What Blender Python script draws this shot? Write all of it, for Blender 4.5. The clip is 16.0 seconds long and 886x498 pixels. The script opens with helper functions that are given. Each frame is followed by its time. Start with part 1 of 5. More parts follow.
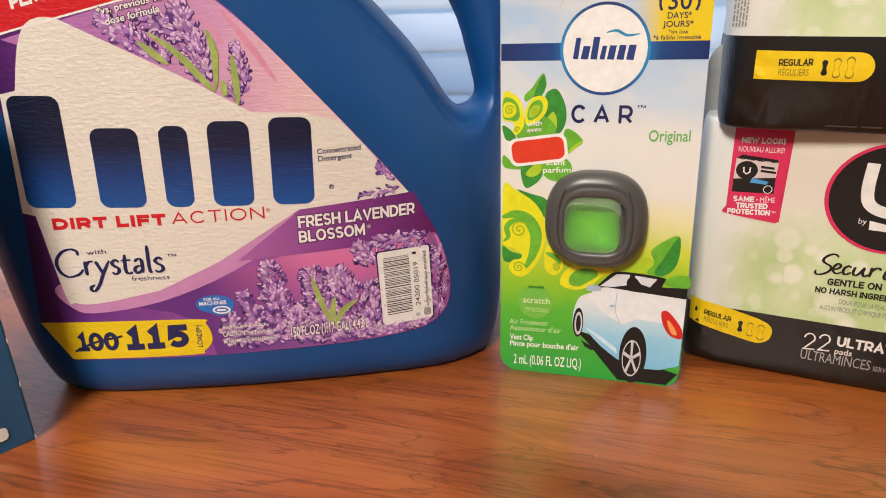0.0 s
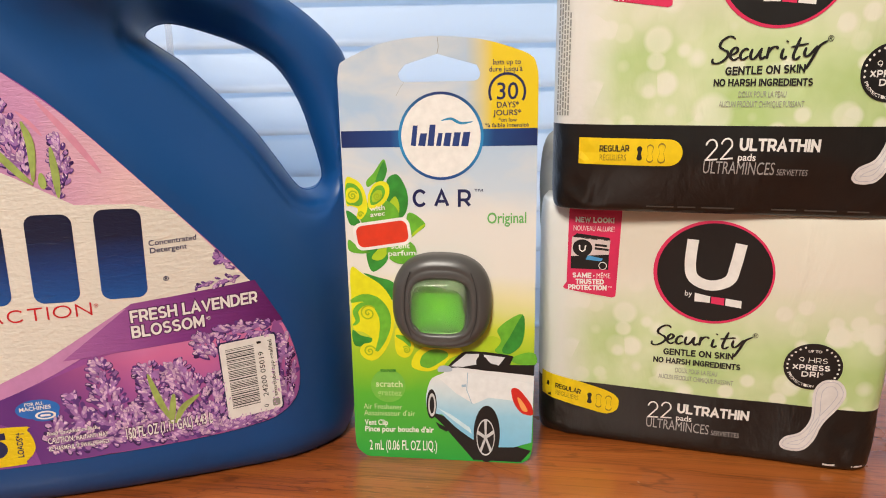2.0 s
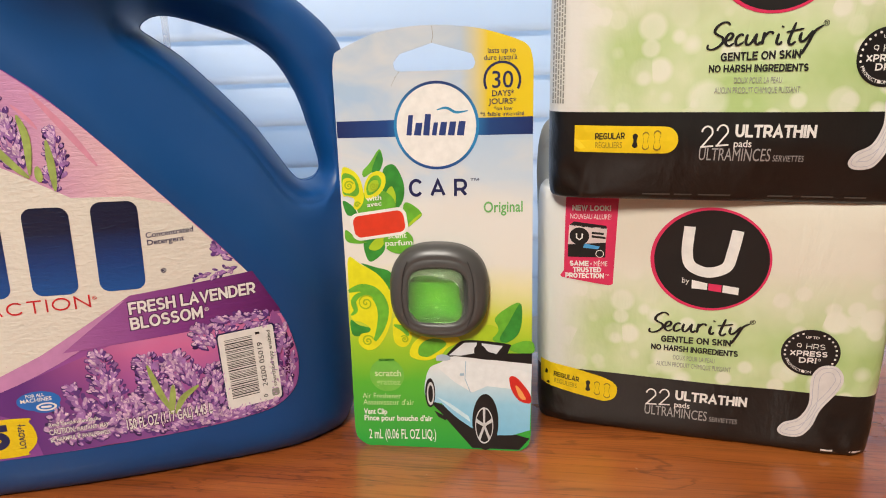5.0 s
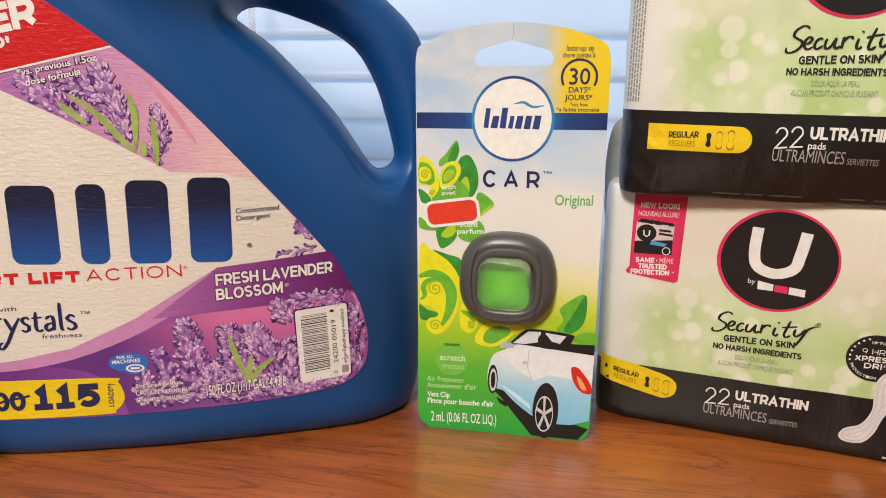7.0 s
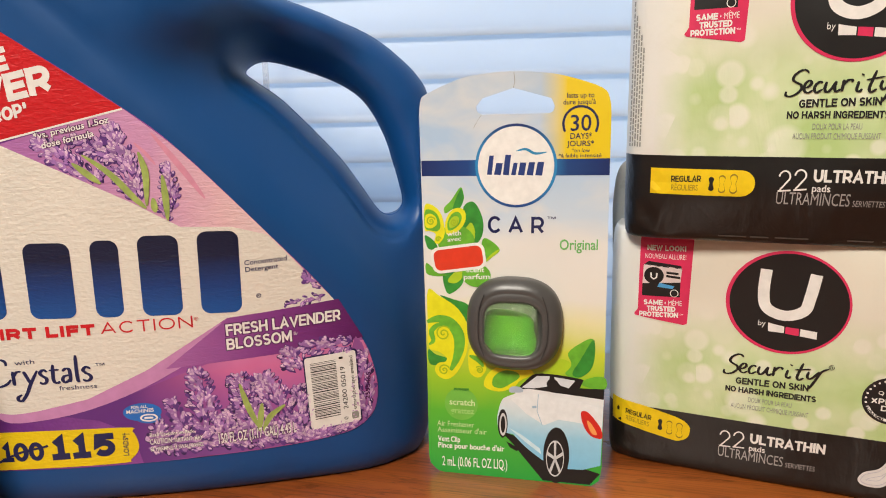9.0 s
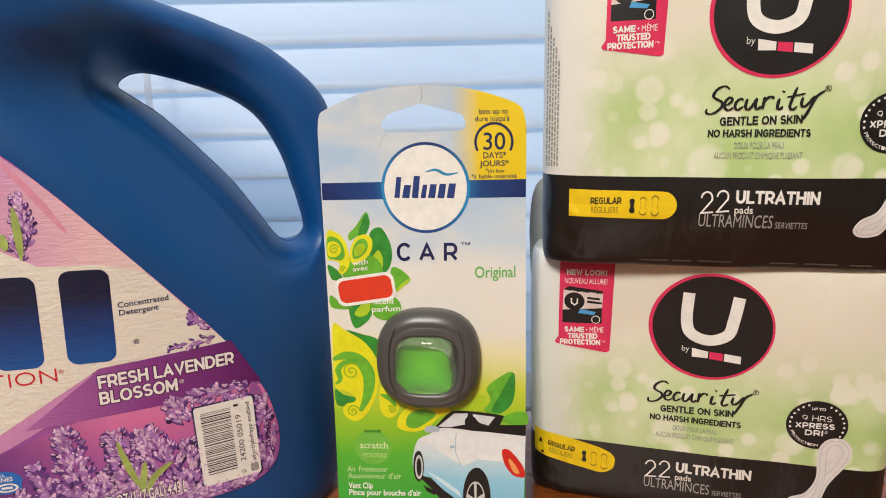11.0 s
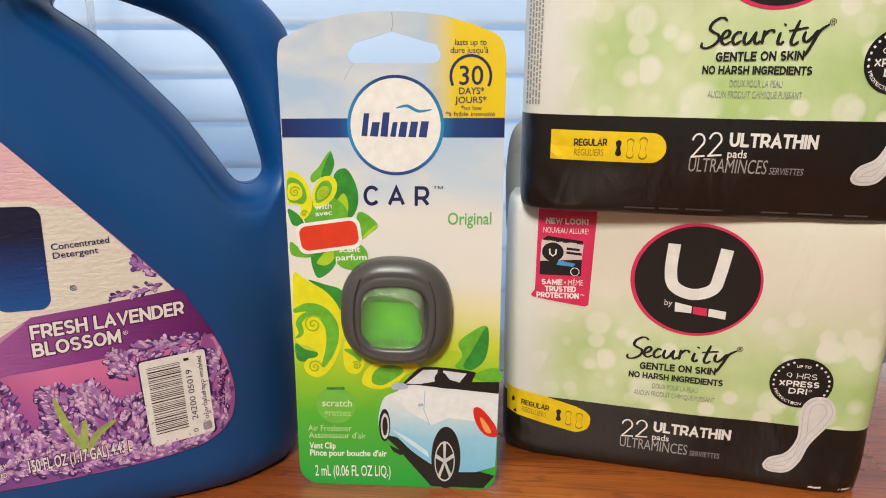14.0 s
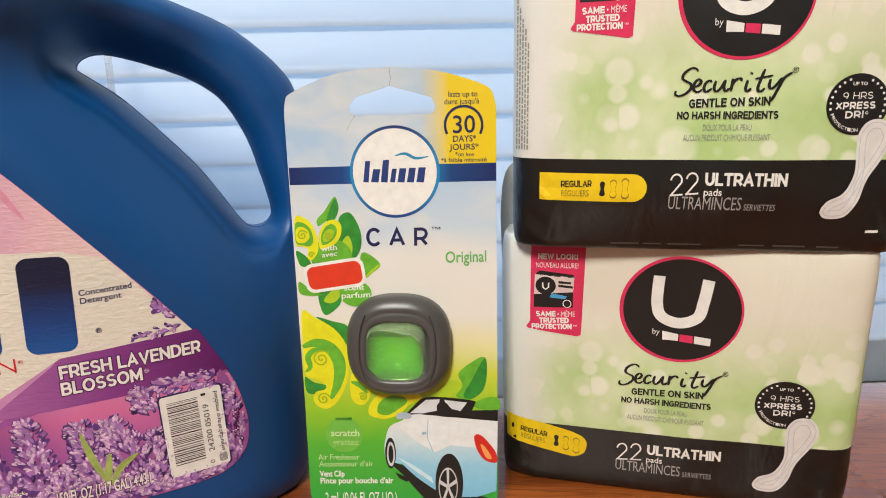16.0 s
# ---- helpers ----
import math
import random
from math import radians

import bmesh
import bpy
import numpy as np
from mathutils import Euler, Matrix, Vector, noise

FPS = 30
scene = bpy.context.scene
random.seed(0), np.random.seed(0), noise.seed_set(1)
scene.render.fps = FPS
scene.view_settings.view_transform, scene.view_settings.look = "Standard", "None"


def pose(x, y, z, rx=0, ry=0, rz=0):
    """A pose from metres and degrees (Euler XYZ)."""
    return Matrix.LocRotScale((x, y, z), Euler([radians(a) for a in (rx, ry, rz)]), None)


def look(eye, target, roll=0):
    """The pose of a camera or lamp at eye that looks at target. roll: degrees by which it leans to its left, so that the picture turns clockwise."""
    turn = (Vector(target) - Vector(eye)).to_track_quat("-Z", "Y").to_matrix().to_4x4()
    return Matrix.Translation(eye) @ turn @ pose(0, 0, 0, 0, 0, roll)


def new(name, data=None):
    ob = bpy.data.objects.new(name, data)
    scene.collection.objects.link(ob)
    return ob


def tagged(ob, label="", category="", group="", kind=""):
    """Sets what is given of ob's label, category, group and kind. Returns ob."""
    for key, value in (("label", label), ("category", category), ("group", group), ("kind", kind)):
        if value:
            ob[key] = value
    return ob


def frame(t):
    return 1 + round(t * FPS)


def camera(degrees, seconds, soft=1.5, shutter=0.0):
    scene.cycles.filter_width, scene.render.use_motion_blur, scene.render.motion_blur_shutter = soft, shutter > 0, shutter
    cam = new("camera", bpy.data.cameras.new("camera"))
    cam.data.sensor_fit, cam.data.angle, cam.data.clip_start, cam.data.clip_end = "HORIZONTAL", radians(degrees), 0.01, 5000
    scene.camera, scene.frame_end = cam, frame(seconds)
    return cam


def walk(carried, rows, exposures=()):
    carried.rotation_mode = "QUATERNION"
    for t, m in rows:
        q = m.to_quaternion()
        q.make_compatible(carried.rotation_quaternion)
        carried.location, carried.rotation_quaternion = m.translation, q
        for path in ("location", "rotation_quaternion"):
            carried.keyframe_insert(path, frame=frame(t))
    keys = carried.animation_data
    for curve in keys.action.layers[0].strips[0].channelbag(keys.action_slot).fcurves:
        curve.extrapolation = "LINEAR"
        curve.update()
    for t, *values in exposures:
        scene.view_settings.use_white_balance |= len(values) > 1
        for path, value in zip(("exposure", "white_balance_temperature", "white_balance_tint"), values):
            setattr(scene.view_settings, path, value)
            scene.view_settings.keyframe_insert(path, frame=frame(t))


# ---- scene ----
cam = camera(63.3, 16.0, soft=1.0)
PATH = [
    (0, (-0.011, -0.006, 0.194), (0.046, 1.896, -0.423), -0.2),
    (0.5, (0.006, -0.013, 0.207), (0.092, 1.897, -0.377), -2.0),
    (1, (0.009, -0.01, 0.202), (0.208, 1.915, -0.301), -1.4),
    (1.5, (0.011, -0.008, 0.199), (0.292, 1.919, -0.257), -0.5),
    (2, (0.017, -0.005, 0.203), (0.356, 1.916, -0.239), -0.1),
    (2.5, (0.019, -0.007, 0.204), (0.383, 1.907, -0.249), -0.1),
    (3, (0.02, -0.003, 0.202), (0.388, 1.908, -0.259), -0.4),
    (3.5, (0.022, -0.004, 0.203), (0.385, 1.905, -0.267), -0.7),
    (6, (0.017, -0.012, 0.203), (0.305, 1.913, -0.26), 0.1),
    (6.5, (0.006, -0.021, 0.199), (0.268, 1.909, -0.254), 0.7),
    (7, (0.003, -0.02, 0.194), (0.216, 1.92, -0.246), 1.2),
    (7.5, (-0.003, -0.038, 0.197), (0.145, 1.912, -0.222), 1.4),
    (8, (-0.004, -0.046, 0.199), (0.078, 1.912, -0.203), 1.3),
    (8.5, (-0.008, -0.043, 0.194), (0.057, 1.918, -0.197), 0.8),
    (9, (0.016, -0.022, 0.207), (0.145, 1.938, -0.17), -0.3),
    (9.5, (0.017, -0.021, 0.218), (0.211, 1.935, -0.151), -0.8),
    (10, (0.019, 0.001, 0.242), (0.276, 1.951, -0.117), -0.9),
    (10.2, (0.025, 0.011, 0.23), (0.308, 1.957, -0.135), -0.9),
    (12.3, (0.019, 0.013, 0.211), (0.436, 1.927, -0.188), 0.8),
    (12.5, (0.018, 0.011, 0.213), (0.437, 1.924, -0.194), 1.0),
    (13, (0.019, 0.011, 0.212), (0.43, 1.925, -0.197), 1.1),
    (13.5, (0.018, 0.011, 0.21), (0.444, 1.917, -0.221), 1.0),
    (14, (0.027, 0.036, 0.201), (0.472, 1.928, -0.272), 0.9),
    (14.5, (0.026, 0.032, 0.201), (0.488, 1.915, -0.289), 0.7),
    (15, (0.029, 0.025, 0.207), (0.482, 1.916, -0.261), 0.2),
    (15.5, (0.028, 0.015, 0.212), (0.467, 1.918, -0.218), -0.2),
    (16, (0.027, 0.015, 0.212), (0.453, 1.926, -0.194), -0.5),
]
walk(cam, [(t, look(eye, target, roll)) for t, eye, target, roll in PATH],
     exposures=[(0, 0.0, 6500, 10), (3.5, -0.03, 6600, 8), (6, -0.04, 6450, 8), (8.5, -0.02, 6550, 10), (9, -0.05, 6600, 8), (10, -0.2, 6500, 7), (10.2, -0.18, 6480, 7), (12.5, -0.05, 6320, 5), (16, -0.04, 6320, 5)])


# ---- light ----
world = bpy.data.worlds.new("sky")
scene.world = world
world.use_nodes = True
wn = world.node_tree
sky = wn.nodes.new("ShaderNodeTexSky")
sky.sky_type, sky.sun_disc = "NISHITA", False
sky.sun_elevation, sky.sun_rotation = radians(40), radians(150)
wn.links.new(sky.outputs[0], wn.nodes["Background"].inputs[0])
wn.nodes["Background"].inputs[1].default_value = 0.12


def area(name, m, sx, sy, watts, color):
    d = bpy.data.lights.new(name, "AREA")
    d.shape, d.size, d.size_y, d.energy, d.color = "RECTANGLE", sx, sy, watts, color
    ob = new(name, d)
    ob.matrix_world = m
    return ob


LAMP = (-0.62, -1.0, 1.42)
area("ceiling_lamp_light", look(LAMP, (0.02, 0.35, 0.1)), 0.42, 0.42, 43.0, (1.0, 0.925, 0.84))
area("window_daylight", look((0.0, 0.67, 0.55), (-0.094, 0.0, 0.55)), 1.5, 1.1, 6.9, (0.62, 0.80, 1.0))


# ---- materials ----
class Nodes:
    """A small builder for node materials."""

    def __init__(self, name):
        self.m = bpy.data.materials.new(name)
        self.m.use_nodes = True
        self.t = self.m.node_tree
        self.b = self.t.nodes["Principled BSDF"]

    def add(self, kind, ins=None, **props):
        n = self.t.nodes.new(kind)
        for k, v in props.items():
            setattr(n, k, v)
        for k, v in (ins or {}).items():
            self.put(n.inputs[k], v)
        return n

    def put(self, socket, v):
        if isinstance(v, bpy.types.NodeSocket):
            self.t.links.new(v, socket)
        elif isinstance(v, tuple) and len(v) == 3 and socket.type == "RGBA":
            socket.default_value = (*v, 1)
        else:
            socket.default_value = v

    def coords(self, scale=(1, 1, 1), turn=0.0):
        tc = self.add("ShaderNodeTexCoord")
        mp = self.add("ShaderNodeMapping", {"Vector": tc.outputs["Object"], "Scale": scale, "Rotation": (0, 0, radians(turn))})
        return mp.outputs[0]

    def noise(self, scale, detail=3.0, rough=0.5, vec=None, distort=0.0):
        return self.add("ShaderNodeTexNoise", {"Vector": vec or self.coords(), "Scale": scale, "Detail": detail, "Roughness": rough, "Distortion": distort}).outputs["Fac"]

    def ramp(self, fac, stops, mode="LINEAR"):
        r = self.add("ShaderNodeValToRGB", {"Fac": fac})
        r.color_ramp.interpolation = mode
        e = r.color_ramp.elements
        while len(e) < len(stops):
            e.new(0.5)
        for k, (p, c) in zip(e, stops):
            k.position, k.color = p, (c, c, c, 1) if isinstance(c, (int, float)) else (*c, 1)
        return r.outputs[0]

    def mix(self, fac, a, b, mode="MIX"):
        n = self.add("ShaderNodeMix", data_type="RGBA", blend_type=mode)
        for i, v in ((0, fac), (6, a), (7, b)):
            self.put(n.inputs[i], v)
        return n.outputs[2]

    def math(self, op, a, b=0.0):
        n = self.add("ShaderNodeMath", operation=op)
        self.put(n.inputs[0], a)
        self.put(n.inputs[1], b)
        return n.outputs[0]

    def axis(self, i, vec=None):
        return self.add("ShaderNodeSeparateXYZ", {0: vec or self.coords()}).outputs[i]

    def span(self, value, lo, hi):
        n = self.add("ShaderNodeMapRange", {"Value": value, "From Min": lo, "From Max": hi})
        return n.outputs[0]

    def bump(self, height, strength, distance):
        self.put(self.b.inputs["Normal"], self.add("ShaderNodeBump", {"Height": height, "Strength": strength, "Distance": distance}).outputs[0])

    def end(self, color=None, rough=0.5, metal=0.0, **more):
        if color is not None:
            self.put(self.b.inputs["Base Color"], color)
        self.put(self.b.inputs["Roughness"], rough)
        self.put(self.b.inputs["Metallic"], metal)
        for k, v in more.items():
            self.put(self.b.inputs[k.replace("_", " ")], v)
        return self.m


INKS = {}


def ink(name, color, rough=0.42, vary=0.06):
    """Printed ink: faint mottling over the colour."""
    if name not in INKS:
        n = Nodes(name)
        dark = tuple(c * (1 - vary) for c in color)
        light = tuple(min(1, c * (1 + vary)) for c in color)
        n.end(n.ramp(n.noise(220, 4), [(0.3, dark), (0.7, light)]), n.ramp(n.noise(60, 2), [(0.3, rough - 0.05), (0.7, rough + 0.05)]))
        INKS[name] = n.m
    return INKS[name]


def fade(name, axis, stops, lo, hi, rough=0.42, wobble=0.0, relief=0.0):
    """A printed gradient along one axis of the thing, in metres."""
    n = Nodes(name)
    v = n.axis(axis)
    if wobble:
        v = n.math("ADD", v, n.math("MULTIPLY", n.math("SUBTRACT", n.noise(45, 3), 0.5), wobble))
    c = n.ramp(n.span(v, lo, hi), stops)
    if relief:
        n.bump(n.noise(560, 2, 0.5, n.coords((0.35, 1, 1.2)), 0.8), relief, 0.0007)
    return n.end(n.mix(0.5, c, n.ramp(n.noise(220, 4), [(0.3, 0.9), (0.7, 1.0)]), "MULTIPLY"), rough)


def plain(name, color, rough, metal=0.0, vary=0.08, grain=40.0, bump=0.0, **more):
    n = Nodes(name)
    f = n.noise(grain, 5)
    c = n.ramp(f, [(0.25, tuple(x * (1 - vary) for x in color)), (0.75, tuple(min(1, x * (1 + vary)) for x in color))])
    if bump:
        n.bump(n.noise(grain * 12, 3), bump, 0.0004)
    return n.end(c, n.ramp(n.noise(grain * 2, 4), [(0.3, max(0.02, rough - 0.06)), (0.7, rough + 0.06)]), metal, **more)


def wood():
    n = Nodes("varnished_wood")
    v = n.coords((1, 1, 1), 10)
    long = n.add("ShaderNodeMapping", {"Vector": v, "Scale": (2.6, 13, 1)}).outputs[0]
    fine = n.add("ShaderNodeMapping", {"Vector": v, "Scale": (10, 560, 1)}).outputs[0]
    mid = n.add("ShaderNodeMapping", {"Vector": v, "Scale": (7, 120, 1)}).outputs[0]
    broad = n.noise(1.7, 5, 0.52, long, 1.1)
    streak = n.noise(1.0, 5, 0.6, fine, 0.25)
    bands = n.noise(1.0, 4, 0.6, mid, 0.5)
    tone = n.ramp(broad, [(0.22, (0.17, 0.040, 0.009)), (0.42, (0.33, 0.080, 0.016)), (0.58, (0.44, 0.116, 0.022)), (0.78, (0.55, 0.172, 0.036))])
    rings = n.math("SINE", n.math("MULTIPLY", broad, 70.0))
    lines = n.ramp(rings, [(0.80, 1.0), (0.99, 0.32)])
    pores = n.ramp(streak, [(0.38, 0.38), (0.50, 1.0)])
    stripe = n.ramp(bands, [(0.30, 0.70), (0.60, 1.0)])
    c = n.mix(0.5, tone, pores, "MULTIPLY")
    c = n.mix(0.6, c, stripe, "MULTIPLY")
    c = n.mix(n.math("MULTIPLY", n.noise(11, 2), 0.9), c, lines, "MULTIPLY")
    spots = n.ramp(n.noise(300, 1), [(0.79, 0.0), (0.81, 1.0)])
    c = n.mix(n.math("MULTIPLY", spots, 0.3), c, (0.62, 0.48, 0.36))
    n.bump(streak, 0.10, 0.0004)
    return n.end(c, n.ramp(n.noise(9, 5), [(0.3, 0.26), (0.7, 0.36)]), Coat_Weight=0.5, Coat_Roughness=0.2)


def film_print(name, band, top):
    """Soft pack film: black foot, soft green blur with pale round lights, cream head."""
    n = Nodes(name)
    z, x = n.axis(2), n.axis(0)
    green = n.ramp(n.noise(26, 3, 0.5), [(0.35, (0.46, 0.62, 0.24)), (0.55, (0.60, 0.72, 0.38)), (0.75, (0.78, 0.82, 0.58))])
    for scale, size, share, power, shift in ((58.0, 0.42, 0.28, 0.95, 0.0), (88.0, 0.44, 0.36, 0.8, 0.37), (36.0, 0.38, 0.45, 0.7, 0.71)):
        spot = n.add("ShaderNodeMapping", {"Vector": n.coords((1, 0.0, 1)), "Location": (shift, 0, shift * 2)}).outputs[0]
        cell = n.add("ShaderNodeTexVoronoi", {"Vector": spot, "Scale": scale, "Randomness": 1.0})
        disc = n.ramp(cell.outputs["Distance"], [(size * 0.72, 1.0), (size, 0.0)])
        some = n.ramp(n.axis(0, cell.outputs["Color"]), [(share, 0.0), (share + 0.25, 1.0)])
        patch = n.ramp(n.noise(13, 2, 0.5, n.coords((1, 1, 1))), [(0.34, 0.2), (0.52, 1.0)])
        green = n.mix(n.math("MULTIPLY", n.math("MULTIPLY", n.math("MULTIPLY", disc, some), patch), power), green, (0.84, 0.85, 0.70))
    edge = n.math("ADD", z, n.math("MULTIPLY", n.math("SUBTRACT", n.noise(16, 2), 0.5), 0.03))
    body = n.mix(n.span(edge, top - 0.012, top + 0.022), green, (0.80, 0.76, 0.64))
    body = n.mix(n.span(x, -0.058, -0.076), body, (0.78, 0.77, 0.72))
    low = n.math("LESS_THAN", z, band)
    c = n.mix(low, body, (0.009, 0.0085, 0.008))
    folds = n.math("ADD", n.noise(34, 4, 0.55, n.coords((1, 1, 0.35)), 1.0), n.math("MULTIPLY", n.noise(120, 3), 0.25))
    n.bump(folds, 0.28, 0.005)
    return n.end(c, 0.40, Coat_Weight=0.08, Coat_Roughness=0.25)


WOOD = wood()
BLUE = plain("blue_polyethylene", (0.0035, 0.066, 0.235), 0.42, vary=0.05, grain=14, bump=0.05, Subsurface_Weight=0.0)
WALL = plain("wall_paint", (0.62, 0.58, 0.52), 0.7, grain=6, bump=0.1)
CEIL = plain("ceiling_paint", (0.8, 0.79, 0.76), 0.8, grain=6)
FLOOR = plain("carpet", (0.22, 0.19, 0.16), 0.9, grain=90, bump=0.4)
GREY = plain("grey_plastic", (0.075, 0.072, 0.070), 0.34, grain=30, bump=0.03)
WHITE = ink("white_ink", (0.84, 0.82, 0.78), 0.42)
NAVY = ink("navy_ink", (0.012, 0.016, 0.085), 0.4)
BLACK = ink("black_ink", (0.009, 0.0085, 0.0085), 0.45)
RED = ink("red_ink", (0.62, 0.012, 0.02), 0.4)
YELLOW = ink("yellow_ink", (0.86, 0.60, 0.01), 0.4)
PINKRED = ink("raspberry_ink", (0.70, 0.03, 0.11), 0.4)
LIME = ink("lime_ink", (0.42, 0.60, 0.02), 0.42)
GREYINK = ink("grey_ink", (0.30, 0.30, 0.27), 0.45)


# ---- shape helpers ----
def part(name, bm, material, parent, label="", smooth=False):
    me = bpy.data.meshes.new(name)
    bm.to_mesh(me)
    bm.free()
    me.materials.append(material)
    if smooth:
        me.polygons.foreach_set("use_smooth", [True] * len(me.polygons))
    ob = new(name, me)
    ob.parent = parent
    if label:
        ob["label"] = label
    return ob


def thing(name, m, label, category, group=""):
    e = new(name)
    e.empty_display_size = 0.02
    e.matrix_world = m
    return tagged(e, label, category, group)


def box(bm, lo, hi, bevel=0.0, seg=2):
    r = bmesh.ops.create_cube(bm, size=1)
    for v in r["verts"]:
        v.co = Vector([lo[i] + (v.co[i] + 0.5) * (hi[i] - lo[i]) for i in range(3)])
    if bevel:
        es = list({e for v in r["verts"] for e in v.link_edges})
        bmesh.ops.bevel(bm, geom=es, offset=bevel, segments=seg, affect="EDGES", profile=0.5)
    return bm


def spline(pts, n=8, closed=True):
    """A smooth loop through the points (Catmull-Rom)."""
    out, k = [], len(pts)
    for i in range(k if closed else k - 1):
        p = [Vector(pts[(i + j) % k]) if closed else Vector(pts[min(max(i + j, 0), k - 1)]) for j in (-1, 0, 1, 2)]
        for s in range(n):
            t = s / n
            out.append(0.5 * ((2 * p[1]) + (p[2] - p[0]) * t + (2 * p[0] - 5 * p[1] + 4 * p[2] - p[3]) * t * t + (3 * p[1] - p[0] - 3 * p[2] + p[3]) * t ** 3))
    if not closed:
        out.append(Vector(pts[-1]))
    return out


def ellipse(cx, cz, rx, rz=None, n=48, a0=0.0, a1=360.0):
    rz = rx if rz is None else rz
    full = abs(a1 - a0) >= 360
    k = n if full else n + 1
    return [Vector((cx + rx * math.cos(radians(a0 + (a1 - a0) * i / n)), cz + rz * math.sin(radians(a0 + (a1 - a0) * i / n)))) for i in range(k)]


def roundrect(x0, z0, x1, z1, r, n=6):
    out = []
    for cx, cz, a in ((x1 - r, z1 - r, 0), (x0 + r, z1 - r, 90), (x0 + r, z0 + r, 180), (x1 - r, z0 + r, 270)):
        out += [Vector((cx + r * math.cos(radians(a + 90 * i / n)), cz + r * math.sin(radians(a + 90 * i / n)))) for i in range(n + 1)]
    return out


def stroke(pts, width, taper=False):
    """A ribbon along a line of points."""
    left, right = [], []
    for i, p in enumerate(pts):
        d = (Vector(pts[min(i + 1, len(pts) - 1)]) - Vector(pts[max(i - 1, 0)])).normalized()
        w = width / 2 * (math.sin(math.pi * (0.08 + 0.84 * i / (len(pts) - 1))) if taper else 1)
        n = Vector((-d.y, d.x)) * w
        left.append(Vector(p) + n)
        right.append(Vector(p) - n)
    return left + right[::-1]


def inside(p, loops):
    odd = False
    for loop in loops:
        x, y = p
        for a, b in zip(loop, loop[1:] + loop[:1]):
            if (a[1] > y) != (b[1] > y) and x < (b[0] - a[0]) * (y - a[1]) / (b[1] - a[1]) + a[0]:
                odd = not odd
    return odd


def fill(loops, step=0.0, extra=()):
    """Triangles over the inside of the loops (even-odd), with inner points every step."""
    from mathutils.geometry import delaunay_2d_cdt
    pts, edges = [], []
    for loop in loops:
        k = len(pts)
        pts += [Vector((p[0], p[1])) for p in loop]
        edges += [(k + i, k + (i + 1) % len(loop)) for i in range(len(loop))]
    if step:
        xs, ys = [p.x for p in pts], [p.y for p in pts]
        x = min(xs) + step / 2
        while x < max(xs):
            y = min(ys) + step / 2
            while y < max(ys):
                if inside((x, y), loops):
                    pts.append(Vector((x, y)))
                y += step
            x += step
    pts += [Vector(p) for p in extra]
    co, _, faces, *_ = delaunay_2d_cdt(pts, edges, [], 0, 1e-7)
    keep = [f for f in faces if inside(sum((co[i] for i in f), Vector((0, 0))) / len(f), loops)]
    return co, keep


def dense(loop, step):
    """The loop with its long sides split."""
    out = []
    for a, b in zip(loop, loop[1:] + loop[:1]):
        k = max(1, int(math.ceil((Vector(b) - Vector(a)).length / step)))
        out += [Vector(a).lerp(Vector(b), i / k) for i in range(k)]
    return out


def shapes(sets, surf, off, step=0.0):
    """Flat printed shapes laid on a surface. sets: one or more lists of loops. surf(u, v, off) gives the place."""
    bm = bmesh.new()
    for loops in sets:
        co, faces = fill([dense(p, step or 0.006) for p in loops], step)
        vs = [bm.verts.new(surf(p.x, p.y, off)) for p in co]
        for f in faces:
            try:
                bm.faces.new([vs[i] for i in f])
            except ValueError:
                pass
    bmesh.ops.delete(bm, geom=[v for v in bm.verts if not v.link_faces], context="VERTS")
    for f in bm.faces:
        f.normal_update()
        if f.normal.y > 0:
            f.normal_flip()
    return bm


GLYPHS = {}


def glyphs(body, bold=0.0):
    """The outline mesh of a word in the built-in font: points and faces, with its box."""
    if (body, bold) not in GLYPHS:
        c = bpy.data.curves.new("word", "FONT")
        c.body, c.offset, c.resolution_u = body, bold, 3
        o = bpy.data.objects.new("word", c)
        scene.collection.objects.link(o)
        ev = o.evaluated_get(bpy.context.evaluated_depsgraph_get())
        me = ev.to_mesh()
        pts = [(v.co.x, v.co.y) for v in me.vertices]
        faces = [tuple(p.vertices) for p in me.polygons]
        ev.to_mesh_clear()
        bpy.data.objects.remove(o)
        bpy.data.curves.remove(c)
        GLYPHS[(body, bold)] = pts, faces
    return GLYPHS[(body, bold)]


def word(bm, body, a, b, high, surf, off, bold=0.02, slant=0.0):
    """Letters from a to b along the baseline, capitals as high as given."""
    pts, faces = glyphs(body, bold)
    a, b = Vector(a), Vector(b)
    x0, x1 = min(p[0] for p in pts), max(p[0] for p in pts)
    along = (b - a) / (x1 - x0)
    up = Vector((-(b - a).y, (b - a).x)).normalized() * high / 0.70
    if abs(b.x - a.x) > abs(b.y - a.y):
        up = Vector((up.x * 0.35, high / 0.70))
    vs = []
    for x, y in pts:
        q = a + along * (x - x0 + slant * y) + up * y
        vs.append(bm.verts.new(surf(q.x, q.y, off)))
    for f in faces:
        try:
            bm.faces.new([vs[i] for i in f])
        except ValueError:
            pass


def words(name, rows, surf, off, material, parent, bold=0.02, slant=0.0):
    """Lines of lettering, each a part of its own."""
    for body, a, b, high in rows:
        bm = bmesh.new()
        word(bm, body, a, b, high, surf, off, bold, slant)
        for f in bm.faces:
            f.normal_update()
            if f.normal.y > 0:
                f.normal_flip()
        part(name, bm, material, parent)


